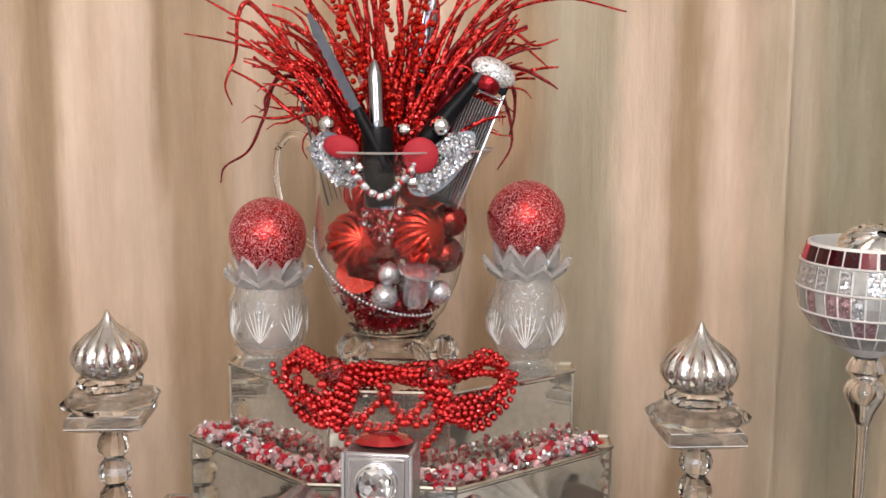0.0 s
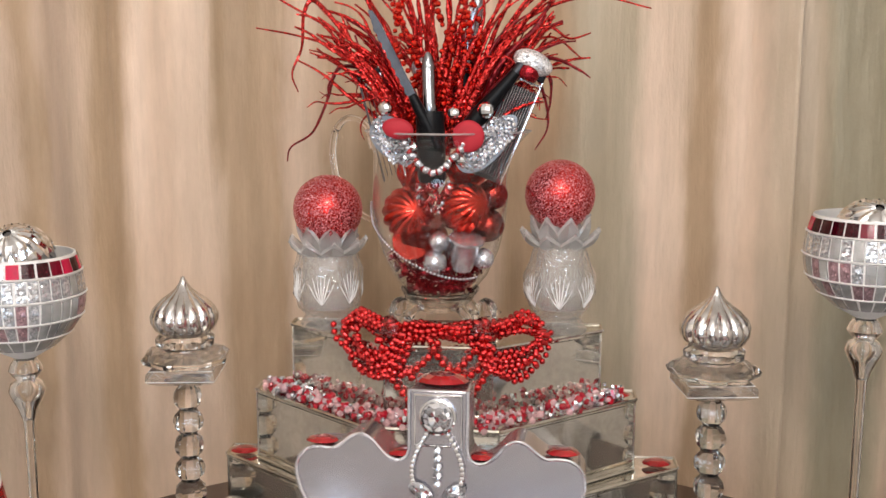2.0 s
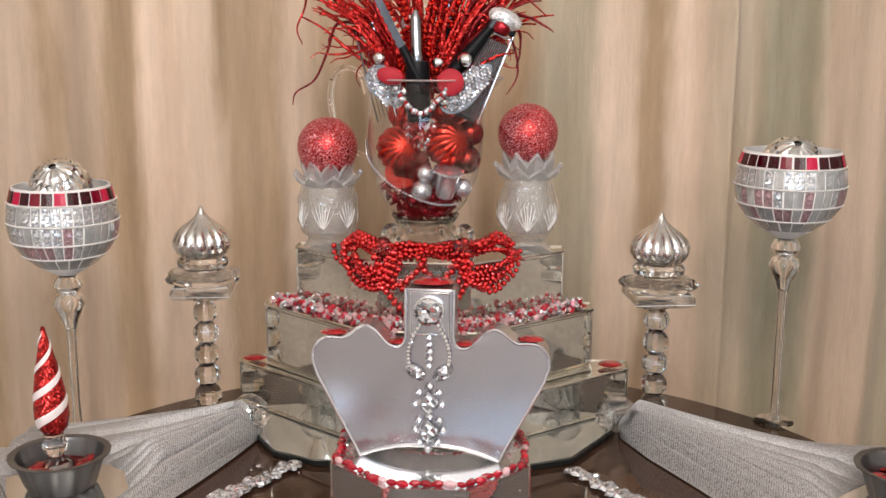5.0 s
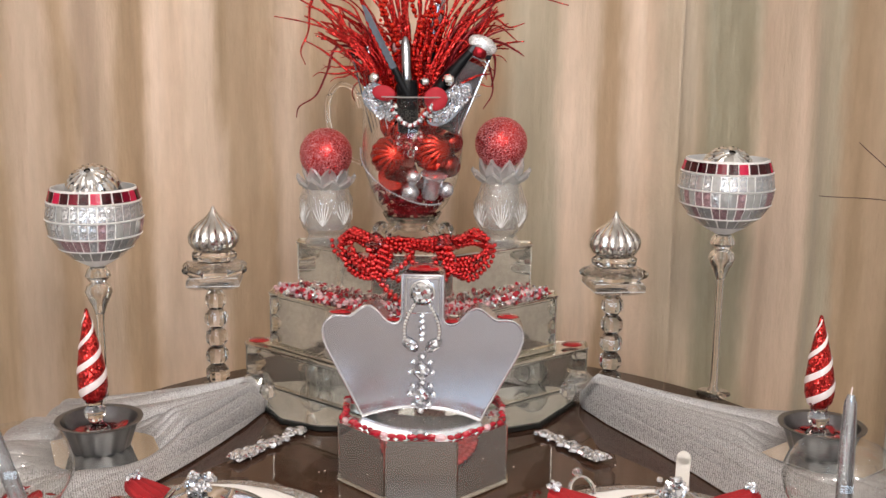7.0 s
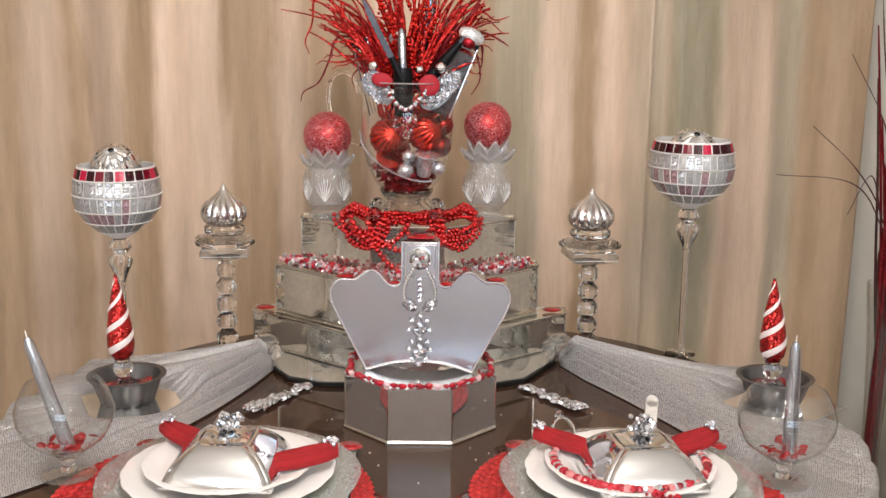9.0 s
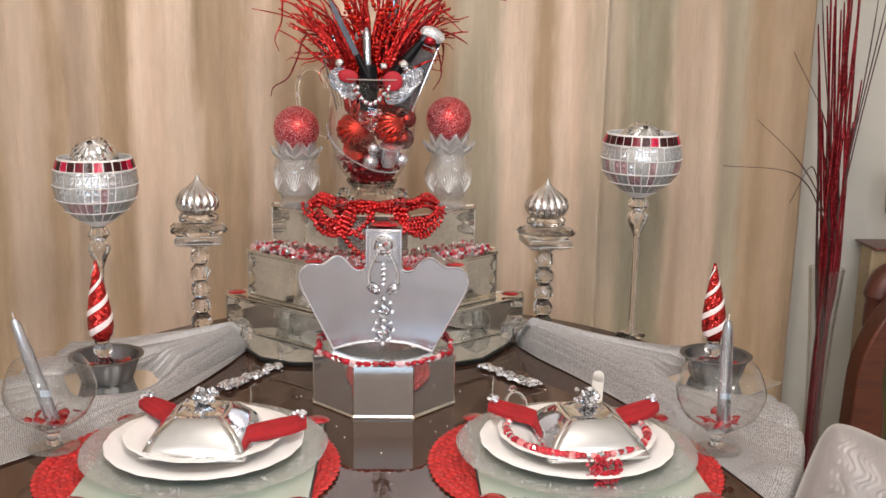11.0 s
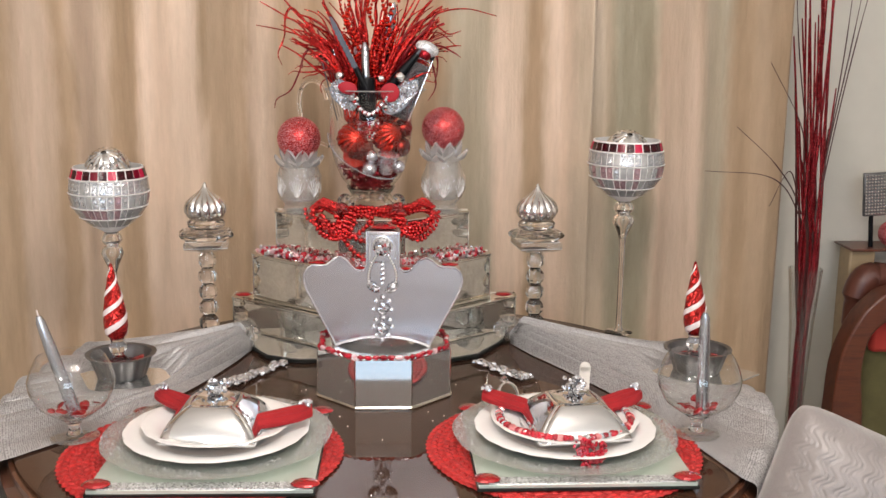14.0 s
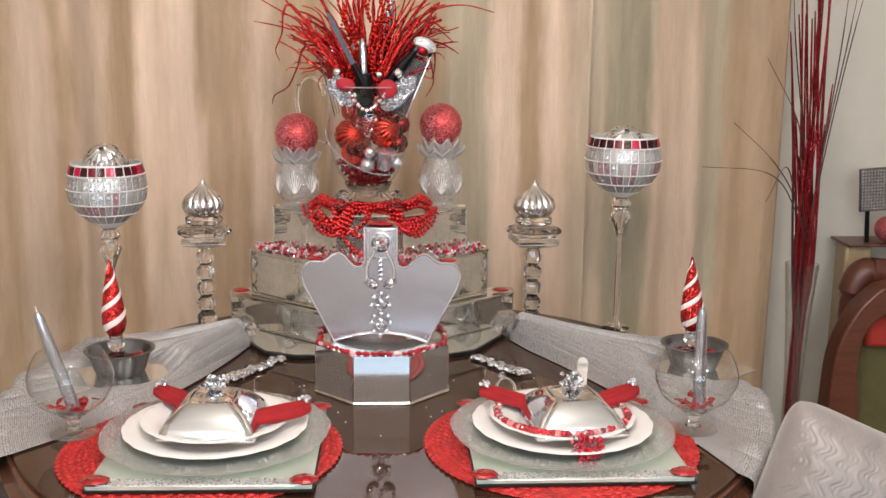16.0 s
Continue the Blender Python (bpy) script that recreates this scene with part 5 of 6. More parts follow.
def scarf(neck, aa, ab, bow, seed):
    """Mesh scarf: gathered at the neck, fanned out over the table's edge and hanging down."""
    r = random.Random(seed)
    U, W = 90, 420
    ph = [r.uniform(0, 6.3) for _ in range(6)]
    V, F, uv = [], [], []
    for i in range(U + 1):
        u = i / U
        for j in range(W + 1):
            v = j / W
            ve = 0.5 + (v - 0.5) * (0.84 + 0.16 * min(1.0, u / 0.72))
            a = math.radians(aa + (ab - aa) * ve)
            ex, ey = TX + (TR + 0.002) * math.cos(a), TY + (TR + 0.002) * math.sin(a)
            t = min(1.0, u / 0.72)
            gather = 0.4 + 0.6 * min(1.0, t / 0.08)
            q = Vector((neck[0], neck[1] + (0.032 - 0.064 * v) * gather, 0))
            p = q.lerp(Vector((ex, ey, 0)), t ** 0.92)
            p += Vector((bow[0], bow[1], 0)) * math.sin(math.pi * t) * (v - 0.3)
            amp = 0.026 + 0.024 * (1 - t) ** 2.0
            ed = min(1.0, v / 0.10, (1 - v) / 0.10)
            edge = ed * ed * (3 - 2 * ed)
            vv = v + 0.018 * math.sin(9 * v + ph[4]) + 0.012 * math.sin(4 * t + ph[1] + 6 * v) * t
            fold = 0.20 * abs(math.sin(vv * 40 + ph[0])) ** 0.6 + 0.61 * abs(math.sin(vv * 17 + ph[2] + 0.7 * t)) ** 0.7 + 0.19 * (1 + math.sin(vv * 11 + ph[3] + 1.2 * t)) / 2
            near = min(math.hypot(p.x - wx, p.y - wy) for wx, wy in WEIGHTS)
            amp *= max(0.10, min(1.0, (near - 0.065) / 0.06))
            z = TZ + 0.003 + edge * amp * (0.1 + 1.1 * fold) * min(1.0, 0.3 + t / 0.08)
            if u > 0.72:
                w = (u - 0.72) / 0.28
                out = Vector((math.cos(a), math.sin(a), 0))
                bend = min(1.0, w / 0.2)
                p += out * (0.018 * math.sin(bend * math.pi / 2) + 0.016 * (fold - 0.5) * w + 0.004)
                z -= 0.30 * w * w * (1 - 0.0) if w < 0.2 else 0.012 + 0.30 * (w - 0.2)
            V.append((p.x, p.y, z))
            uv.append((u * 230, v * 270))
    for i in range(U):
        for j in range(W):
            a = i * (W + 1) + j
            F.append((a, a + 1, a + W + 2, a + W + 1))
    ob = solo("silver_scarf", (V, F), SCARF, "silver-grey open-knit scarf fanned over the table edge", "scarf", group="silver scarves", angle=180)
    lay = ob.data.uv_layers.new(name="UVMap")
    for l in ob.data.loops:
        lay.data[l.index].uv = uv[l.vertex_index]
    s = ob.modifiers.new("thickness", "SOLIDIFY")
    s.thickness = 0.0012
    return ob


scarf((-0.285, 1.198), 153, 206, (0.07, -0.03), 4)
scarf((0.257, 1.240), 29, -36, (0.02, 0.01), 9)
for x, y in ((-0.302, 1.215), (0.254, 1.24)):
    k = thing("crystal_tie", "clear crystal ball clasp gathering the scarf", "clasp", pose(x, y, TZ), "scarf clasps")
    part("ball", ball(0.029, 12, 8), CRYSTAL, k, at=pose(0, -0.004, 0.036), smooth=False)
    part("petal_ball", ball(0.016, 10, 7), CUTGLASS, k, at=pose(0.02 if x < 0 else -0.02, -0.02, 0.036), smooth=False)
    part("petal_ball", ball(0.014, 10, 7), CUTGLASS, k, at=pose(-0.022 if x < 0 else 0.022, -0.022, 0.036), smooth=False)
for x0, y0, x1, y1 in ((-0.215, 1.088, -0.284, 0.975), (0.185, 1.088, 0.252, 0.992)):
    k = thing("rhinestone_drop", "rhinestone drop ornament lying on the table", "jewellery", None, "rhinestone drops")
    d = Vector((x1 - x0, y1 - y0, 0))
    ang = math.degrees(math.atan2(d.y, d.x))
    for i in range(9):
        t = i / 8
        p = Vector((x0, y0, 0)).lerp(Vector((x1, y1, 0)), t)
        r = 1.2 * (0.011, 0.009, 0.007, 0.009, 0.012, 0.009, 0.012, 0.011, 0.016)[i]
        part("stone", gem_shape(r, r * 0.75, 8 if i < 8 else 4, 1.25), DIAMOND, k, at=pose(p.x + rng.uniform(-0.004, 0.004), p.y, TZ + 0.002, 0, 0, ang + (45 if i == 8 else rng.uniform(-30, 30))), smooth=False)
        if i < 7:
            part("side_stone", gem_shape(r * 0.6, r * 0.5, 7), DIAMOND, k, at=pose(p.x + (0.014 if i % 2 else -0.014), p.y + 0.006, TZ + 0.002), smooth=False)


# ---- fluted tins with candy-twist ornaments ----
def twist_tin(x, y, rz, lean):
    mtile = thing("mirror_tile", "small square mirror tile lying under a fluted tin", "mirror", pose(x + 0.012, y - 0.012, TZ + 0.010, 0, 0, rz), "mirror tiles")
    part("glass", box(0.15, 0.15, 0.003, 0, 0, 0.0015), CLEARMIRROR, mtile, bevel=0.0008)
    t = thing("fluted_tin", "dull grey fluted tart tin with red gems in it", "tin", pose(x, y, TZ + 0.0132), "fluted tins")
    fl = lambda a, r, z: r * (1 + 0.03 * math.cos(14 * a) * (1 if 0.003 < z < 0.040 else 0))
    part("bowl", lathe([(0, 0.0), (0.040, 0.0), (0.044, 0.004), (0.055, 0.038), (0.057, 0.043), (0.0645, 0.045), (0.0645, 0.0465), (0.056, 0.0455), (0.0535, 0.04), (0.0425, 0.006), (0, 0.003)], 84, fl), PEWTER, t)
    for i in range(13):
        a, r = rng.uniform(0, 6.28), rng.uniform(0.026, 0.040)
        s = rng.uniform(0.5, 0.8)
        o = tagged(new("red_gem", RED_OVAL), "red gem lying in the fluted tin", "gem", "red gems")
        o.matrix_world = pose(x + r * math.cos(a), y + r * math.sin(a), TZ + 0.0132 + 0.024, rng.uniform(-30, 30), rng.uniform(-30, 30), rng.uniform(0, 360)) @ Matrix.Diagonal((s, s, s, 1))
    part("gem_bed", lathe([(0, 0.0035), (0.043, 0.008), (0.0475, 0.022), (0.0, 0.021)], 40), WINE, t, "bed of dark red chips")
    o = thing("twist_ornament", "red glitter and white spiral ornament on a crystal stem", "ornament", pose(x - 0.004, y, TZ + 0.0132 + 0.022, 0, lean, 0) @ Matrix.Diagonal((0.84, 0.84, 1.04, 1)), "twist ornaments")
    part("stem_foot", lathe([(0, 0), (0.022, 0.0), (0.026, 0.006), (0.018, 0.014), (0.011, 0.02), (0.018, 0.028), (0.02, 0.036), (0.014, 0.044), (0.016, 0.05), (0, 0.05)], 10), CUTGLASS, o, smooth=False)
    prof = [(0.0, 0.048), (0.013, 0.049), (0.0225, 0.058), (0.0262, 0.072), (0.0258, 0.086), (0.0235, 0.104), (0.0195, 0.124), (0.0145, 0.144), (0.0095, 0.162), (0.0055, 0.176), (0.003, 0.186), (0, 0.188)]
    part("cone", lathe(prof, 32), REDGLIT, o, "red glittered cone")

    def rr(z):
        for (r0, h0), (r1, h1) in zip(prof, prof[1:]):
            if h0 <= z <= h1:
                return r0 + (r1 - r0) * (z - h0) / (h1 - h0)
        return 0.002
    for k in range(2):
        V, F = [], []
        n = 60
        for i in range(n + 1):
            q = i / n
            z = 0.056 + 0.125 * q
            for s in (-1, 0, 1):
                a = k * math.pi + 2 * math.pi * 1.75 * q
                zz = z + s * (0.0065 * (1 - 0.55 * q))
                r = rr(zz) + (0.0015 if s == 0 else 0.0003)
                V.append((r * math.cos(a), r * math.sin(a), zz))
        for i in range(n):
            for s in range(2):
                b = i * 3 + s
                F.append((b, b + 1, b + 4, b + 3))
        part("stripe", (V, F), WHITEWAX, o, "white spiral stripe", angle=180)


twist_tin(-0.499, 0.987, 25, -2)
twist_tin(0.594, 1.006, 40, -3)


# ---- brandy glasses with tapers ----
def brandy(x, y, tilt_x, tilt_y, label):
    g = thing("brandy_glass", label, "glass", pose(x, y, TZ + 0.006) @ Matrix.Scale(1.10, 4), "brandy glasses")
    prof = [(0.0, 0.030), (0.012, 0.031), (0.03, 0.037), (0.05, 0.053), (0.0605, 0.075), (0.0615, 0.09), (0.056, 0.108), (0.049, 0.121), (0.0465, 0.124)]
    part("bowl", lathe(prof, 56), GLASS, g)
    part("stem", lathe([(0, 0.0045), (0.012, 0.006), (0.0085, 0.013), (0.0085, 0.02), (0.014, 0.027), (0.02, 0.031), (0, 0.031)], 32), CUTGLASS, g)
    part("foot", lathe([(0, 0), (0.033, 0.0), (0.035, 0.0015), (0.033, 0.0035), (0.012, 0.006), (0, 0.006)], 48), GLASS, g)
    t = thing("taper_candle", "slim silver taper candle leaning in a brandy glass", "candle", pose(x + 0.006, y - 0.004, TZ + 0.006 + 0.036, tilt_x, tilt_y, 0), "tapers")
    part("wax", lathe([(0, 0), (0.0105, 0), (0.0105, 0.02), (0.0095, 0.12), (0.0075, 0.166), (0.004, 0.176), (0, 0.177)], 24), SILVWAX, t)
    part("wick", tube([(0, 0, 0.175), (0.001, 0, 0.186)], 0.0009, 6), WHITEWAX, t)
    for i in range(22):
        a, q = rng.uniform(0, 6.28), rng.uniform(0.014, 0.038)
        s = rng.uniform(0.3, 0.45)
        o = tagged(new("red_gem", RED_OVAL), "small pink-red gem in a brandy glass", "gem", "red gems")
        o.matrix_world = pose(x + q * math.cos(a), y + q * math.sin(a), TZ + 0.006 + 0.038 + q * 0.28 + rng.uniform(0, 0.006), rng.uniform(-40, 40), rng.uniform(-40, 40), rng.uniform(0, 360)) @ Matrix.Diagonal((s, s, s, 1))


brandy(-0.503, 0.702, 4, -15, "clear brandy glass holding red gems and a silver taper")
brandy(0.507, 0.698, 5, -3, "clear brandy glass holding red gems and a silver taper")


# ---- place settings ----
def scallop(n, amp):
    return lambda a, r, z: r * (1 + amp * abs(math.sin(n * a / 2)) ** 0.7 * max(0.0, min(1.0, (r - 0.08) / 0.03)) - amp * 0.5 * max(0.0, min(1.0, (r - 0.08) / 0.03)))


def setting(mx, my, cx, cy, wx, wy, rz, dome_rz):
    # round woven mat: coils of straw
    gs = []
    mat_ob = thing("woven_mat", "round red woven straw placemat", "placemat", pose(wx, wy, TZ), "woven mats")
    part("base", lathe([(0, 0.0005), (0.213, 0.0005), (0.216, 0.002), (0.2135, 0.0032), (0, 0.0032)], 96), REDWEAVE, mat_ob)
    for q in range(9):
        rr = 0.214 - q * 0.0098
        n = int(2 * math.pi * rr / 0.0155)
        for i in range(n):
            a = 2 * math.pi * (i + 0.5 * (q % 2)) / n
            gs.append(moved(ball(0.005, 6, 4, 1.6, 0.95, 0.5), Matrix.Translation((rr * math.cos(a), rr * math.sin(a), 0.0034)) @ pose(0, 0, 0, 0, 0, math.degrees(a) + 90 + (24 if q % 2 else -24))))
    part("straw_weave", joined(*gs), REDWEAVE, mat_ob, kind="stuff")
    S, zt = 0.318, TZ + 0.0065
    mir = thing("square_mirror", "square pale mirror mat with a silver glitter border", "mirror mat", pose(mx, my, zt, 0, 0, rz), "mirror mats")
    part("glass", box(S, S, 0.010, 0, 0, 0.005), FROST, mir, "pale green glass", bevel=0.0012)
    for i in range(4):
        if i == 0:
            part("glitter_strip", box(S - 0.03, 0.022, 0.0016, 0, -S / 2 + 0.0125, 0.0108), SILVGLIT, mir, "silver glitter", at=pose(0, 0, 0, 0, 0, 90 * i))
        part("edge", box(S + 0.003, 0.003, 0.0045, 0, -S / 2 - 0.0008, 0.0024), DARKMIRROR, mir, "dark edge", at=pose(0, 0, 0, 0, 0, 90 * i))
    for sx in (-1, 1):
        for sy in (-1, 1):
            v = pose(mx, my, zt + 0.0102, 0, 0, rz) @ Vector((sx * (S / 2 - 0.012), sy * (S / 2 - 0.012), 0))
            red_gem(v.x, v.y, v.z + 0.0012, rz, 1.05, "oval red gem on the corner of the mirror mat")
    zc = zt + 0.0112
    chg = thing("glass_charger", "textured clear glass charger plate with glitter flecks", "charger", pose(cx, cy, zc) @ Matrix.Diagonal((1.035, 1.035, 1, 1)), "chargers")
    part("plate", lathe([(0, 0), (0.10, 0.0), (0.115, 0.002), (0.135, 0.008), (0.168, 0.013), (0.172, 0.0145), (0.168, 0.0165), (0.134, 0.0118), (0.112, 0.0055), (0, 0.004)], 72, lambda a, r, z: r * (1 + 0.006 * math.sin(9 * a) * (1 if r > 0.15 else 0))), CHARGER, chg)
    g = []
    for i in range(420):
        a, q = rng.uniform(0, 6.283), rng.uniform(0.137, 0.169)
        z = 0.0122 + (q - 0.134) / 0.034 * 0.0044
        g.append(moved(box(rng.uniform(0.0012, 0.003), rng.uniform(0.0012, 0.0024), 0.0007), Matrix.Translation((q * math.cos(a), q * math.sin(a), z)) @ pose(0, 0, 0, rng.uniform(-25, 25), rng.uniform(-25, 25), rng.uniform(0, 360))))
    part("glitter_fleck", joined(*g), SILVGLIT, chg, "silver flecks", smooth=False, kind="stuff")
    zp = zc + 0.0048
    solo("dinner_plate", lathe([(0, 0), (0.08, 0.0), (0.085, 0.002), (0.1, 0.009), (0.139, 0.0185), (0.1425, 0.0195), (0.139, 0.0205), (0.099, 0.0125), (0.083, 0.005), (0, 0.0035)], 144, scallop(20, 0.014)), CHINA, "white scalloped porcelain dinner plate", "plate", pose(cx, cy, zp), "dinner plates", angle=70)
    zs = zp + 0.0110
    solo("salad_plate", lathe([(0, 0), (0.064, 0.0), (0.069, 0.002), (0.083, 0.009), (0.112, 0.0185), (0.1155, 0.0195), (0.112, 0.0205), (0.082, 0.0125), (0.067, 0.005), (0, 0.0035)], 144, scallop(16, 0.016)), CHINA, "white scalloped porcelain salad plate", "plate", pose(cx, cy + 0.004, zs), "salad plates", angle=70)
    return zs + 0.0095


def dome(x, y, z, rz):
    """Polished cover: four curved panels on a square, leaving a flat crown."""
    N, K = 10, 12
    g = thing("mirrored_cover", "polished chrome four-sided dome cover with a rhinestone knob", "napkin holder", pose(x, y, z, 0, 0, rz) @ Matrix.Diagonal((1.02, 1.02, 0.90, 1)), "dome covers")
    V, F = [], []
    for i in range(K + 1):
        t = i / K
        for j in range(N + 1):
            s = -1 + 2 * j / N
            ang = math.radians(16 + 42 * t)
            yy = -(0.072 - 0.095 * (math.cos(math.radians(16)) - math.cos(ang)))
            zz = 0.095 * (math.sin(ang) - math.sin(math.radians(16)))
            w = -yy - 0.0004
            V.append((s * w, yy - 0.005 * (1 - s * s) * (1 - 0.3 * t), zz))
    for i in range(K):
        for j in range(N):
            a = i * (N + 1) + j
            F.append((a, a + 1, a + N + 2, a + N + 1))
    me = mesh_of("panel", (V, F), CHROME, True, 180)
    for k in range(4):
        p = part("panel", me, None, g, "polished chrome panel", at=pose(0, 0, 0, 0, 0, 90 * k))
        sm = p.modifiers.new("thickness", "SOLIDIFY")
        sm.thickness = 0.0012
    part("crown", lathe([(0, 0.0), (0.0445, 0.0), (0.038, 0.003), (0.02, 0.0075), (0, 0.009)], 4), CHROME, g, at=pose(0, 0, 0.0540, 0, 0, 45), angle=60)
    fl = []
    for i in range(46):
        v = Vector((rng.gauss(0, 1), rng.gauss(0, 1), abs(rng.gauss(0, 0.8)))).normalized() * rng.uniform(0.008, 0.021)
        fl.append(moved(facet_ball(rng.uniform(0.003, 0.0052), 7, 5), Matrix.Translation((v.x * 1.1, v.y * 0.9, 0.069 + v.z * 1.1))))
    part("knob", joined(*fl), FACET, g, "rhinestone flower knob", smooth=False)
    return g


def napkin(x, y, z, rz, L, label):
    """Folded cloth point with soft pleats."""
    n, k = 16, 28
    V, F = [], []
    for i in range(n + 1):
        t = i / n
        w = 0.009 + 0.015 * math.sin(math.pi * min(1, 0.15 + t * 0.8)) ** 0.8
        for j in range(k + 1):
            s = -1 + 2 * j / k
            V.append((L * t, s * w, 0.010 + 0.009 * (1 - s * s) + 0.0045 * abs(math.sin(7.5 * s + 1.5 * t)) + 0.014 * t))
    m = len(V)
    for i in range(n + 1):
        for j in range(k + 1):
            s = -1 + 2 * j / k
            v = V[i * (k + 1) + j]
            V.append((v[0], v[1] * 0.96, v[2] - 0.008 * (1.0 - 0.6 * abs(s)) - 0.003))
    for i in range(n):
        for j in range(k):
            a = i * (k + 1) + j
            F.append((a, a + k + 1, a + k + 2, a + 1))
            F.append((m + a, m + a + 1, m + a + k + 2, m + a + k + 1))
    for i in range(n):
        for j in (0, k):
            a = i * (k + 1) + j
            F.append((a, m + a, m + a + k + 1, a + k + 1))
    for i in (0, n):
        for j in range(k):
            a = i * (k + 1) + j
            F.append((a, a + 1, m + a + 1, m + a))
    nap = thing("red_napkin", label, "napkin", pose(x, y, z, 0, 0, rz), "red napkins")
    part("cloth", (V, F), REDCLOTH, nap, angle=60)
    g = []
    for i in range(16):
        a, q = rng.uniform(0, 6.283), rng.uniform(0, 0.014)
        g.append(moved(facet_ball(0.0034, 7, 5), Matrix.Translation((L * 0.92 + q * math.cos(a) * 0.7, q * math.sin(a), 0.037 + rng.uniform(-0.001, 0.003)))))
    part("brooch", joined(*g), DIAMOND, nap, "rhinestone brooch", smooth=False)


z_in = setting(-0.262, 0.632, -0.266, 0.650, -0.287, 0.640, -0.5, 0)
setting(0.288, 0.642, 0.280, 0.653, 0.278, 0.652, 0.5, 0)
dome(-0.266, 0.642, z_in, -4)
napkin(-0.215, 0.628, z_in, 14, 0.098, "folded red cloth napkin point with a rhinestone brooch")
napkin(-0.285, 0.674, z_in, 146, 0.105, "folded red cloth napkin point with a rhinestone brooch")
dome(0.291, 0.642, z_in, 8)
napkin(0.335, 0.688, z_in, 24, 0.085, "folded red cloth napkin point with a rhinestone brooch")
napkin(0.238, 0.686, z_in, 158, 0.088, "folded red cloth napkin point with a rhinestone brooch")
nk = thing("red_necklace", "chunky red and pink bead necklace draped round the cover", "necklace", pose(-0.006, -0.028, -0.002))
gr = {"red_bead_mix": (REDCHIP, []), "pink_bead_mix": (surf("pink flecked bead", (0.62, 0.2, 0.2), 0.15, var=0.5, scale=160, coat=1.0), []), "rhinestone_mix": (DIAMOND, [])}
for i in range(58):
    t = i / 57
    a = math.radians(160 + 225 * t)
    p = (0.286 + 0.104 * math.cos(a), 0.682 + 0.094 * math.sin(a), z_in + 0.014)
    k = ("red_bead_mix", "red_bead_mix", "rhinestone_mix", "red_bead_mix", "pink_bead_mix")[rng.randrange(5)]
    gr[k][1].append(moved(ball(rng.uniform(0.0046, 0.0068), 9, 6, 1.25, 1, 0.9), Matrix.Translation(p) @ pose(0, 0, 0, rng.uniform(-30, 30), 0, rng.uniform(0, 180))))
for k, (mt, gs) in gr.items():
    part(k, joined(*gs), mt, nk, smooth=False, kind="stuff")
fl = []
for i in range(120):
    v = Vector((rng.gauss(0, 1), rng.gauss(0, 0.5), rng.gauss(0, 1))).normalized() * rng.uniform(0.006, 0.027)
    fl.append(moved(facet_ball(rng.uniform(0.0022, 0.004), 6, 4), Matrix.Translation((0.304 + v.x, 0.556 + v.z * 0.45 + v.y * 0.3, z_in + 0.004 + v.z * 0.85 + abs(v.y) * 0.2))))
part("flower_pendant", joined(*fl), REDCHIP, nk, "round pendant of glittering red beads", smooth=False)
rg = thing("napkin_ring", "silver ring with a clear stone", "ring", pose(0.200, 0.750, z_in + 0.016, 62, 0, 30))
part("band", lathe([(0.017, -0.003), (0.0195, -0.003), (0.0195, 0.003), (0.017, 0.003), (0.017, -0.003)], 36), CHROME, rg)
part("stone", facet_ball(0.007, 8, 6), GEM, rg, at=pose(0, 0.024, 0), smooth=False)
sp = thing("serving_handle", "flat pale metal handle standing behind the cover", "cutlery", pose(0.325, 0.745, z_in - 0.010, -20, 6, 0))
part("handle", joined(prism([(-0.009, -0.0015), (0.009, -0.0015), (0.009, 0.0015), (-0.009, 0.0015)], 0, 0.07), moved(lathe([(0, -0.0015), (0.009, -0.0015), (0.009, 0.0015), (0, 0.0015)], 20), pose(0, 0, 0.07, 90, 0, 0))), surf("bone handle", (0.50, 0.47, 0.42), 0.4, 0.0, var=0.1, scale=60), sp)

# ---- floor vase with red reeds ----
VX, VY = 1.015, 1.55
vase = thing("floor_vase", "tall slim red glass floor vase", "vase", pose(VX, VY, 0))
vp = [(0.0, 0.01), (0.045, 0.01), (0.05, 0.02), (0.026, 0.10), (0.0195, 0.30), (0.0205, 0.52), (0.029, 0.70), (0.0405, 0.845)]
part("body", lathe([(0, 0), (0.05, 0.0)] + vp[1:] + [(r - 0.003, z) for r, z in reversed(vp[1:])] + [(0, 0.013)], 40), GLASS, vase)
reeds = thing("red_reeds", "bundle of tall glittered red reeds and dark stems", "dried reeds", pose(VX, VY, 0))
for i in range(30):
    a, q = rng.uniform(0, 6.283), rng.uniform(0.0, 0.013)
    b, w = rng.uniform(0, 6.283), rng.uniform(0.004, 0.030)
    top = rng.uniform(0.95, 1.75)
    x0, y0 = q * math.cos(a), q * math.sin(a)
    spread = (rng.gauss(-0.030, 0.020) if i % 6 else rng.uniform(-0.09, 0.05)) * (top / 1.5)
    part("reed", tube(smooth_line([(x0 * 0.7, y0 * 0.7, 0.03), (x0, y0, 0.5), (w * math.cos(b), w * math.sin(b), 0.86), (w * math.cos(b) + spread * 0.45, w * math.sin(b), 0.86 + (top - 0.86) * 0.5), (w * math.cos(b) + spread, w * math.sin(b), top)], 5), [0.0038] * 10 + [0.0031] * 6 + [0.0024] * 4 + [0.0016], 5), STICKRED if i % 5 else STICKDARK, reeds)
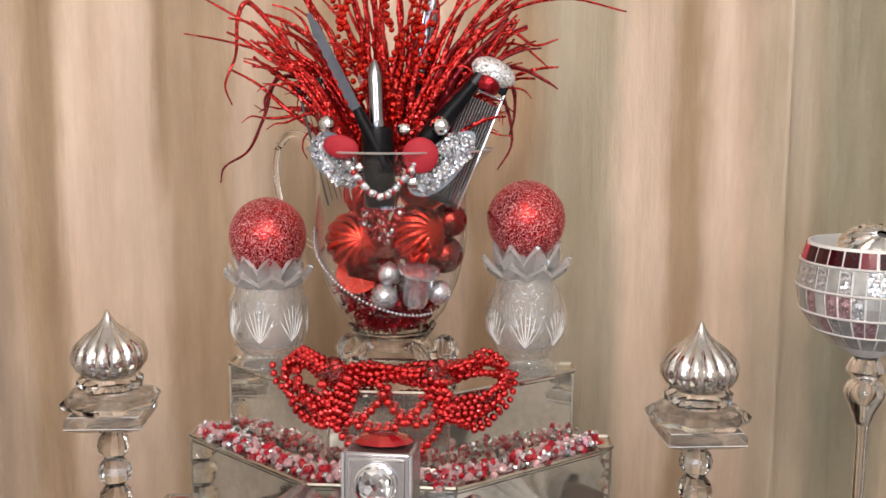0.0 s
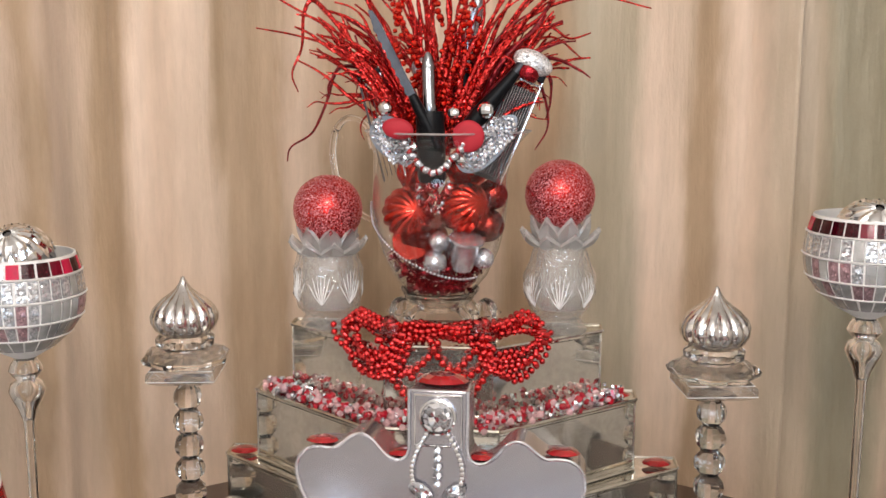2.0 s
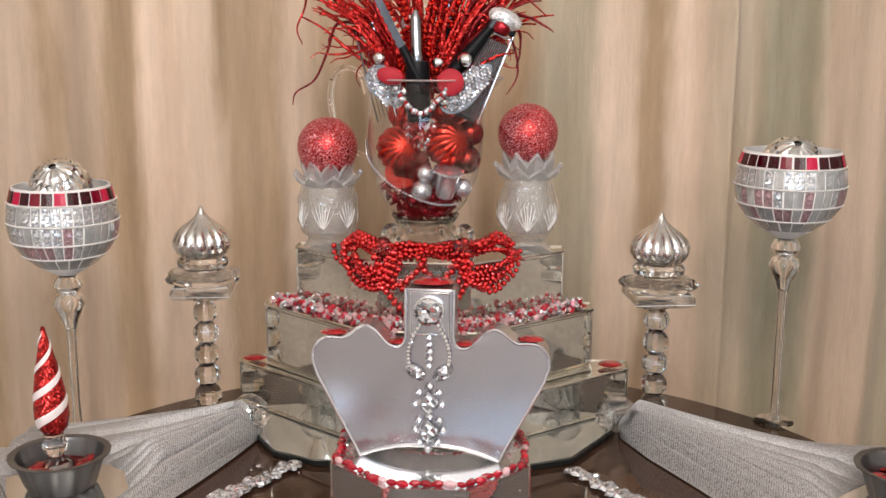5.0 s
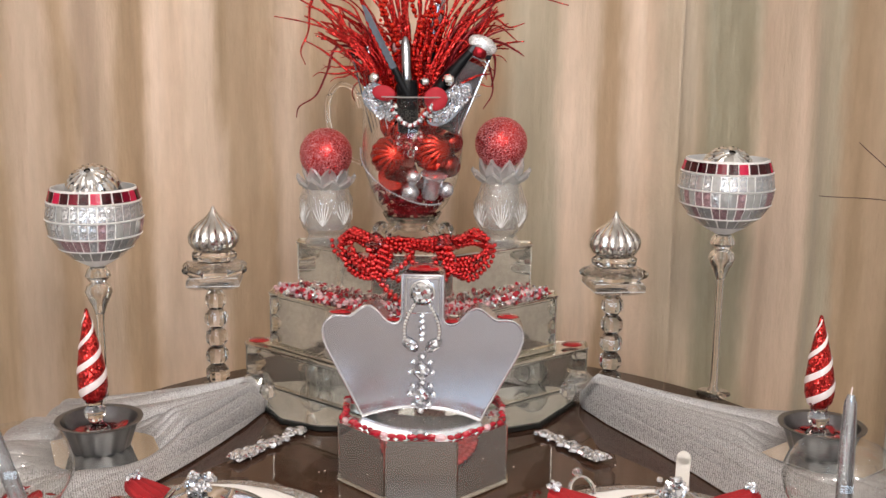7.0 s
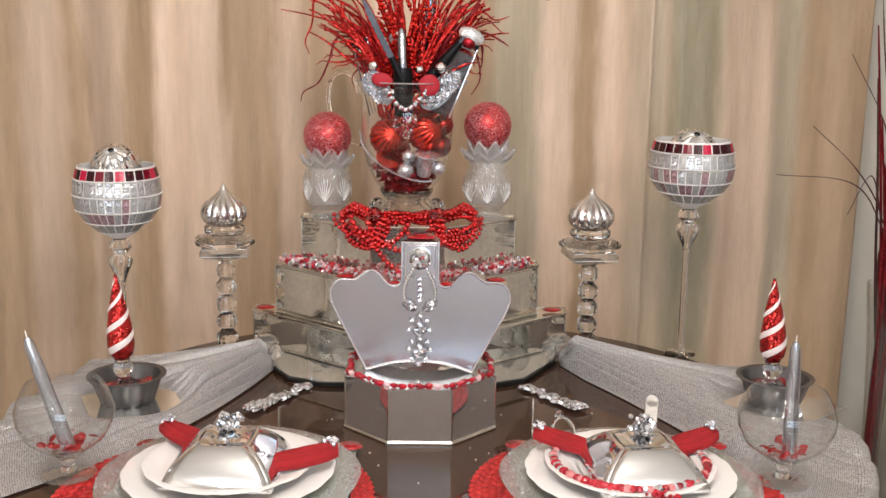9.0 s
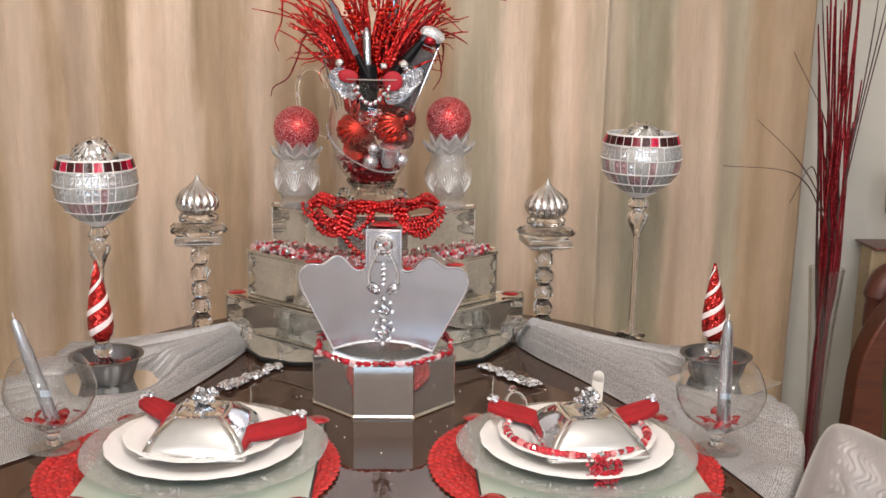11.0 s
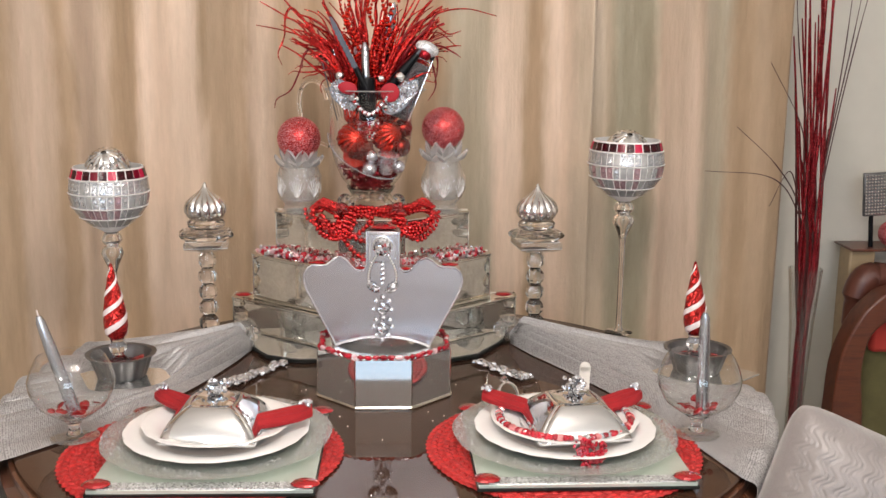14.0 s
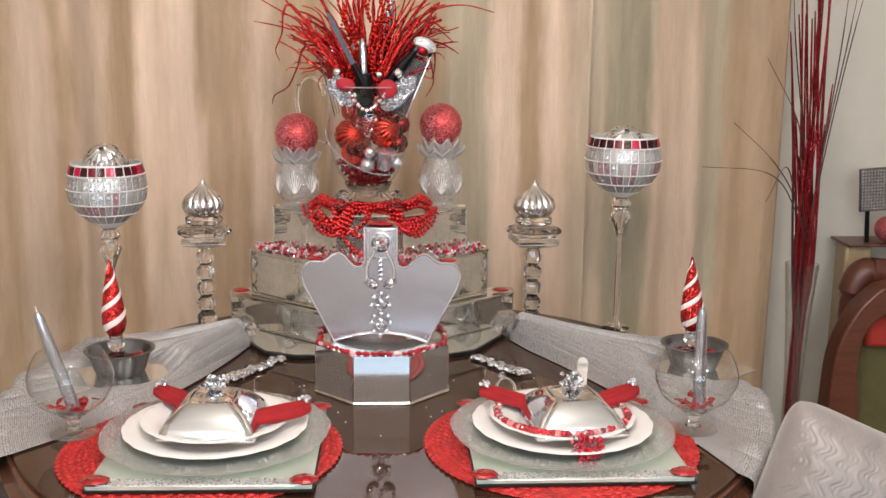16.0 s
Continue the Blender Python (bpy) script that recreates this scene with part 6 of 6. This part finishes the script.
for x1, z1, x2, z2, x3, z3 in ((-0.04, 0.99, -0.11, 1.07, -0.27, 1.085), (-0.03, 0.97, -0.065, 1.085, -0.110, 1.0), (-0.035, 1.0, -0.10, 1.10, -0.20, 1.19), (-0.03, 1.1, -0.05, 1.2, -0.13, 1.34), (0.02, 1.1, 0.06, 1.4, 0.10, 1.72), (0.02, 1.1, 0.045, 1.4, 0.06, 1.75), (0.025, 1.1, 0.07, 1.4, 0.14, 1.75), (-0.02, 1.1, -0.07, 1.4, -0.11, 1.8)):
    part("wiry_stem", tube(smooth_line([(0, 0, 0.3), (x1 * 0.2, -0.01, 0.86), (x1, -0.015, z1), (x2, -0.02, z2), (x3, -0.02, z3)], 7), [0.0024] * 12 + [0.0016] * 10 + [0.0009] * 7, 5), STICKDARK, reeds)

# ---- quilted cushion on a dining chair ----
chair = thing("dining_chair", "cherry wood dining chair beside the table", "chair", pose(0.80, 0.40, 0, 0, 0, 0))
part("seat", box(0.46, 0.46, 0.06, 0, 0, 0.40), REDFAB, chair, bevel=0.02)
for sx in (-1, 1):
    for sy in (-1, 1):
        part("leg", tube([(sx * 0.2, sy * 0.2, 0), (sx * 0.2, sy * 0.2, 0.38)], [0.016, 0.022], 8), CHERRY, chair)
part("backrest", box(0.04, 0.44, 0.45, 0.24, 0, 0.7), CHERRY, chair, bevel=0.015)
N = 190
V, F = [], []
CS = 0.199
for side in (-1, 1):
    for i in range(N + 1):
        for j in range(N + 1):
            u, v = -1 + 2 * i / N, -1 + 2 * j / N
            pin = 1 - 0.05 * (1 - u * u) * abs(v) ** 3, 1 - 0.05 * (1 - v * v) * abs(u) ** 3
            th = 0.092 * max(0.0, (1 - u ** 4) * (1 - v ** 4)) ** 0.55 + 0.003
            qx, qz = u * 6.5, v * 6.0
            zig = abs(((qz + 2.0) % 1.0) - 0.5)
            line = abs(((qx + min(0.42, max(0.08, zig)) * 1.1 + 10) % 1.0) - 0.5) * 2
            th = max(0.003, th - min(1.0, th / 0.05) * (0.0036 * max(0.0, 1 - line / 0.13) + 0.0028 * max(0.0, 1 - abs(line - 0.45) / 0.16)))
            rnd = 1 - 0.07 * (u * v) ** 8
            V.append((u * CS * pin[1] * rnd, side * th, v * CS * pin[0] * rnd))
m1 = (N + 1) ** 2
for i in range(N):
    for j in range(N):
        a = i * (N + 1) + j
        F.append((a, a + N + 1, a + N + 2, a + 1))
        F.append((m1 + a, m1 + a + 1, m1 + a + N + 2, m1 + a + N + 1))
for k in range(N):
    for a, b in ((k, k + 1), (N * (N + 1) + k + 1, N * (N + 1) + k), ((k + 1) * (N + 1), k * (N + 1)), (k * (N + 1) + N, (k + 1) * (N + 1) + N)):
        F.append((a, b, m1 + b, m1 + a))
solo("quilted_cushion", (V, F), QUILT, "grey-beige satin cushion quilted in a honeycomb pattern", "cushion", pose(0.697, 0.432, 0.645, -10, 20, -11), angle=180)

# ---- far side of the room: carved armchair and a figure on a stand ----
arm = thing("armchair", "cherry wood armchair with a broad arched frame and olive upholstery", "armchair", pose(1.36, 1.60, 0))
outer_arc = [(-0.27, 0.0), (-0.255, 0.2), (-0.242, 0.448), (-0.232, 0.6), (-0.193, 0.705), (-0.144, 0.764), (-0.106, 0.783), (0.0, 0.80), (0.14, 0.78)]
inner_arc = [(-0.19, 0.0), (-0.165, 0.2), (-0.158, 0.429), (-0.172, 0.565), (-0.162, 0.65), (-0.134, 0.691), (-0.098, 0.707), (0.0, 0.72), (0.14, 0.70)]
oa = smooth_line([(x, 0, z) for x, z in outer_arc], 5)
ia = smooth_line([(x, 0, z) for x, z in inner_arc], 5)
V, F = [], []
for a, b in zip(oa, ia):
    V += [(a.x, -0.035, a.z), (a.x, 0.035, a.z), (b.x, 0.035, b.z), (b.x, -0.035, b.z)]
for i in range(len(oa) - 1):
    for k in range(4):
        F.append((4 * i + k, 4 * i + (k + 1) % 4, 4 * i + 4 + (k + 1) % 4, 4 * i + 4 + k))
F += [(3, 2, 1, 0), tuple(4 * (len(oa) - 1) + k for k in range(4))]
part("frame", (V, F), CHERRY, arm, "polished arched frame", bevel=0.006)
part("crest_roll", tube(smooth_line([(-0.148, 0.10, 0.66), (-0.143, 0.10, 0.735), (-0.118, 0.10, 0.785), (-0.06, 0.10, 0.785), (0.15, 0.10, 0.765)]), [0.028] * 6 + [0.038] * 19, 14), surf("brown leather", (0.11, 0.035, 0.022), 0.4, var=0.2, scale=30, bump=0.2), arm, "rounded brown leather crest")
part("upholstery", box(0.36, 0.05, 0.40, 0.03, 0.075, 0.43), OLIVE, arm, "olive upholstery", bevel=0.02)
part("seat", box(0.36, 0.4, 0.1, 0.03, 0.02, 0.20), OLIVE, arm, bevel=0.03)
part("red_cloth", box(0.32, 0.03, 0.12, 0.03, 0.035, 0.665), REDFAB, arm, "red cloth over the back", bevel=0.012)

stand = thing("plant_stand", "tan wooden pedestal stand behind the armchair", "stand", pose(1.245, 1.78, 0))
part("column", box(0.07, 0.07, 0.85, 0, 0, 0.425), wood_mat("tan stand wood", (0.36, 0.27, 0.16), (0.28, 0.2, 0.11), 0.5), stand, bevel=0.006)
part("cap", box(0.2, 0.12, 0.006, 0.06, 0, 0.853), CHERRY, stand, bevel=0.002)
plq = thing("textured_plaque", "grey textured plaque on a dark stem", "ornament", pose(1.27, 1.76, 0.856, 0, -4, 0))
part("stem", tube([(0, 0, 0), (0, 0, 0.085)], 0.006, 10), BLACK, plq)
part("face", box(0.075, 0.012, 0.115, 0.015, 0, 0.14), PEWTER, plq, "grey textured face", bevel=0.003)
stud = mesh_of("stud", ball(0.003, 7, 5), SILVER)
for i in range(9):
    for j in range(13):
        part("stud", stud, None, plq, at=pose(-0.017 + i * 0.008, -0.007, 0.09 + j * 0.0083))
solo("glitter_bauble", ball(0.035, 30, 18), PINKGLIT, "sugared red glitter bauble on the pedestal stand", "bauble", pose(1.325, 1.76, 0.891), "glitter baubles")

# crumbs of broken glitter strewn on the table top
gs = []
for i in range(48):
    a, q = rng.uniform(0, 6.283), rng.uniform(0.05, 0.34)
    x, y = TX + q * math.cos(a) * 1.1, 0.90 + 0.62 * q * math.sin(a)
    if max(abs(x - OX), abs(y - OY)) < 0.13:
        continue
    w = rng.uniform(0.0010, 0.0026)
    gs.append(moved(box(w, w * rng.uniform(0.4, 1.0), 0.0008), pose(x, y, TZ + 0.0012, rng.uniform(-6, 6), rng.uniform(-6, 6), rng.uniform(0, 360))))
solo("glitter_crumbs", joined(*gs), surf("pale glitter crumb", (0.7, 0.68, 0.66), 0.6, var=0.2, scale=90), "silver glitter crumbs strewn on the glossy table top", "glitter", kind="stuff", smooth=False)
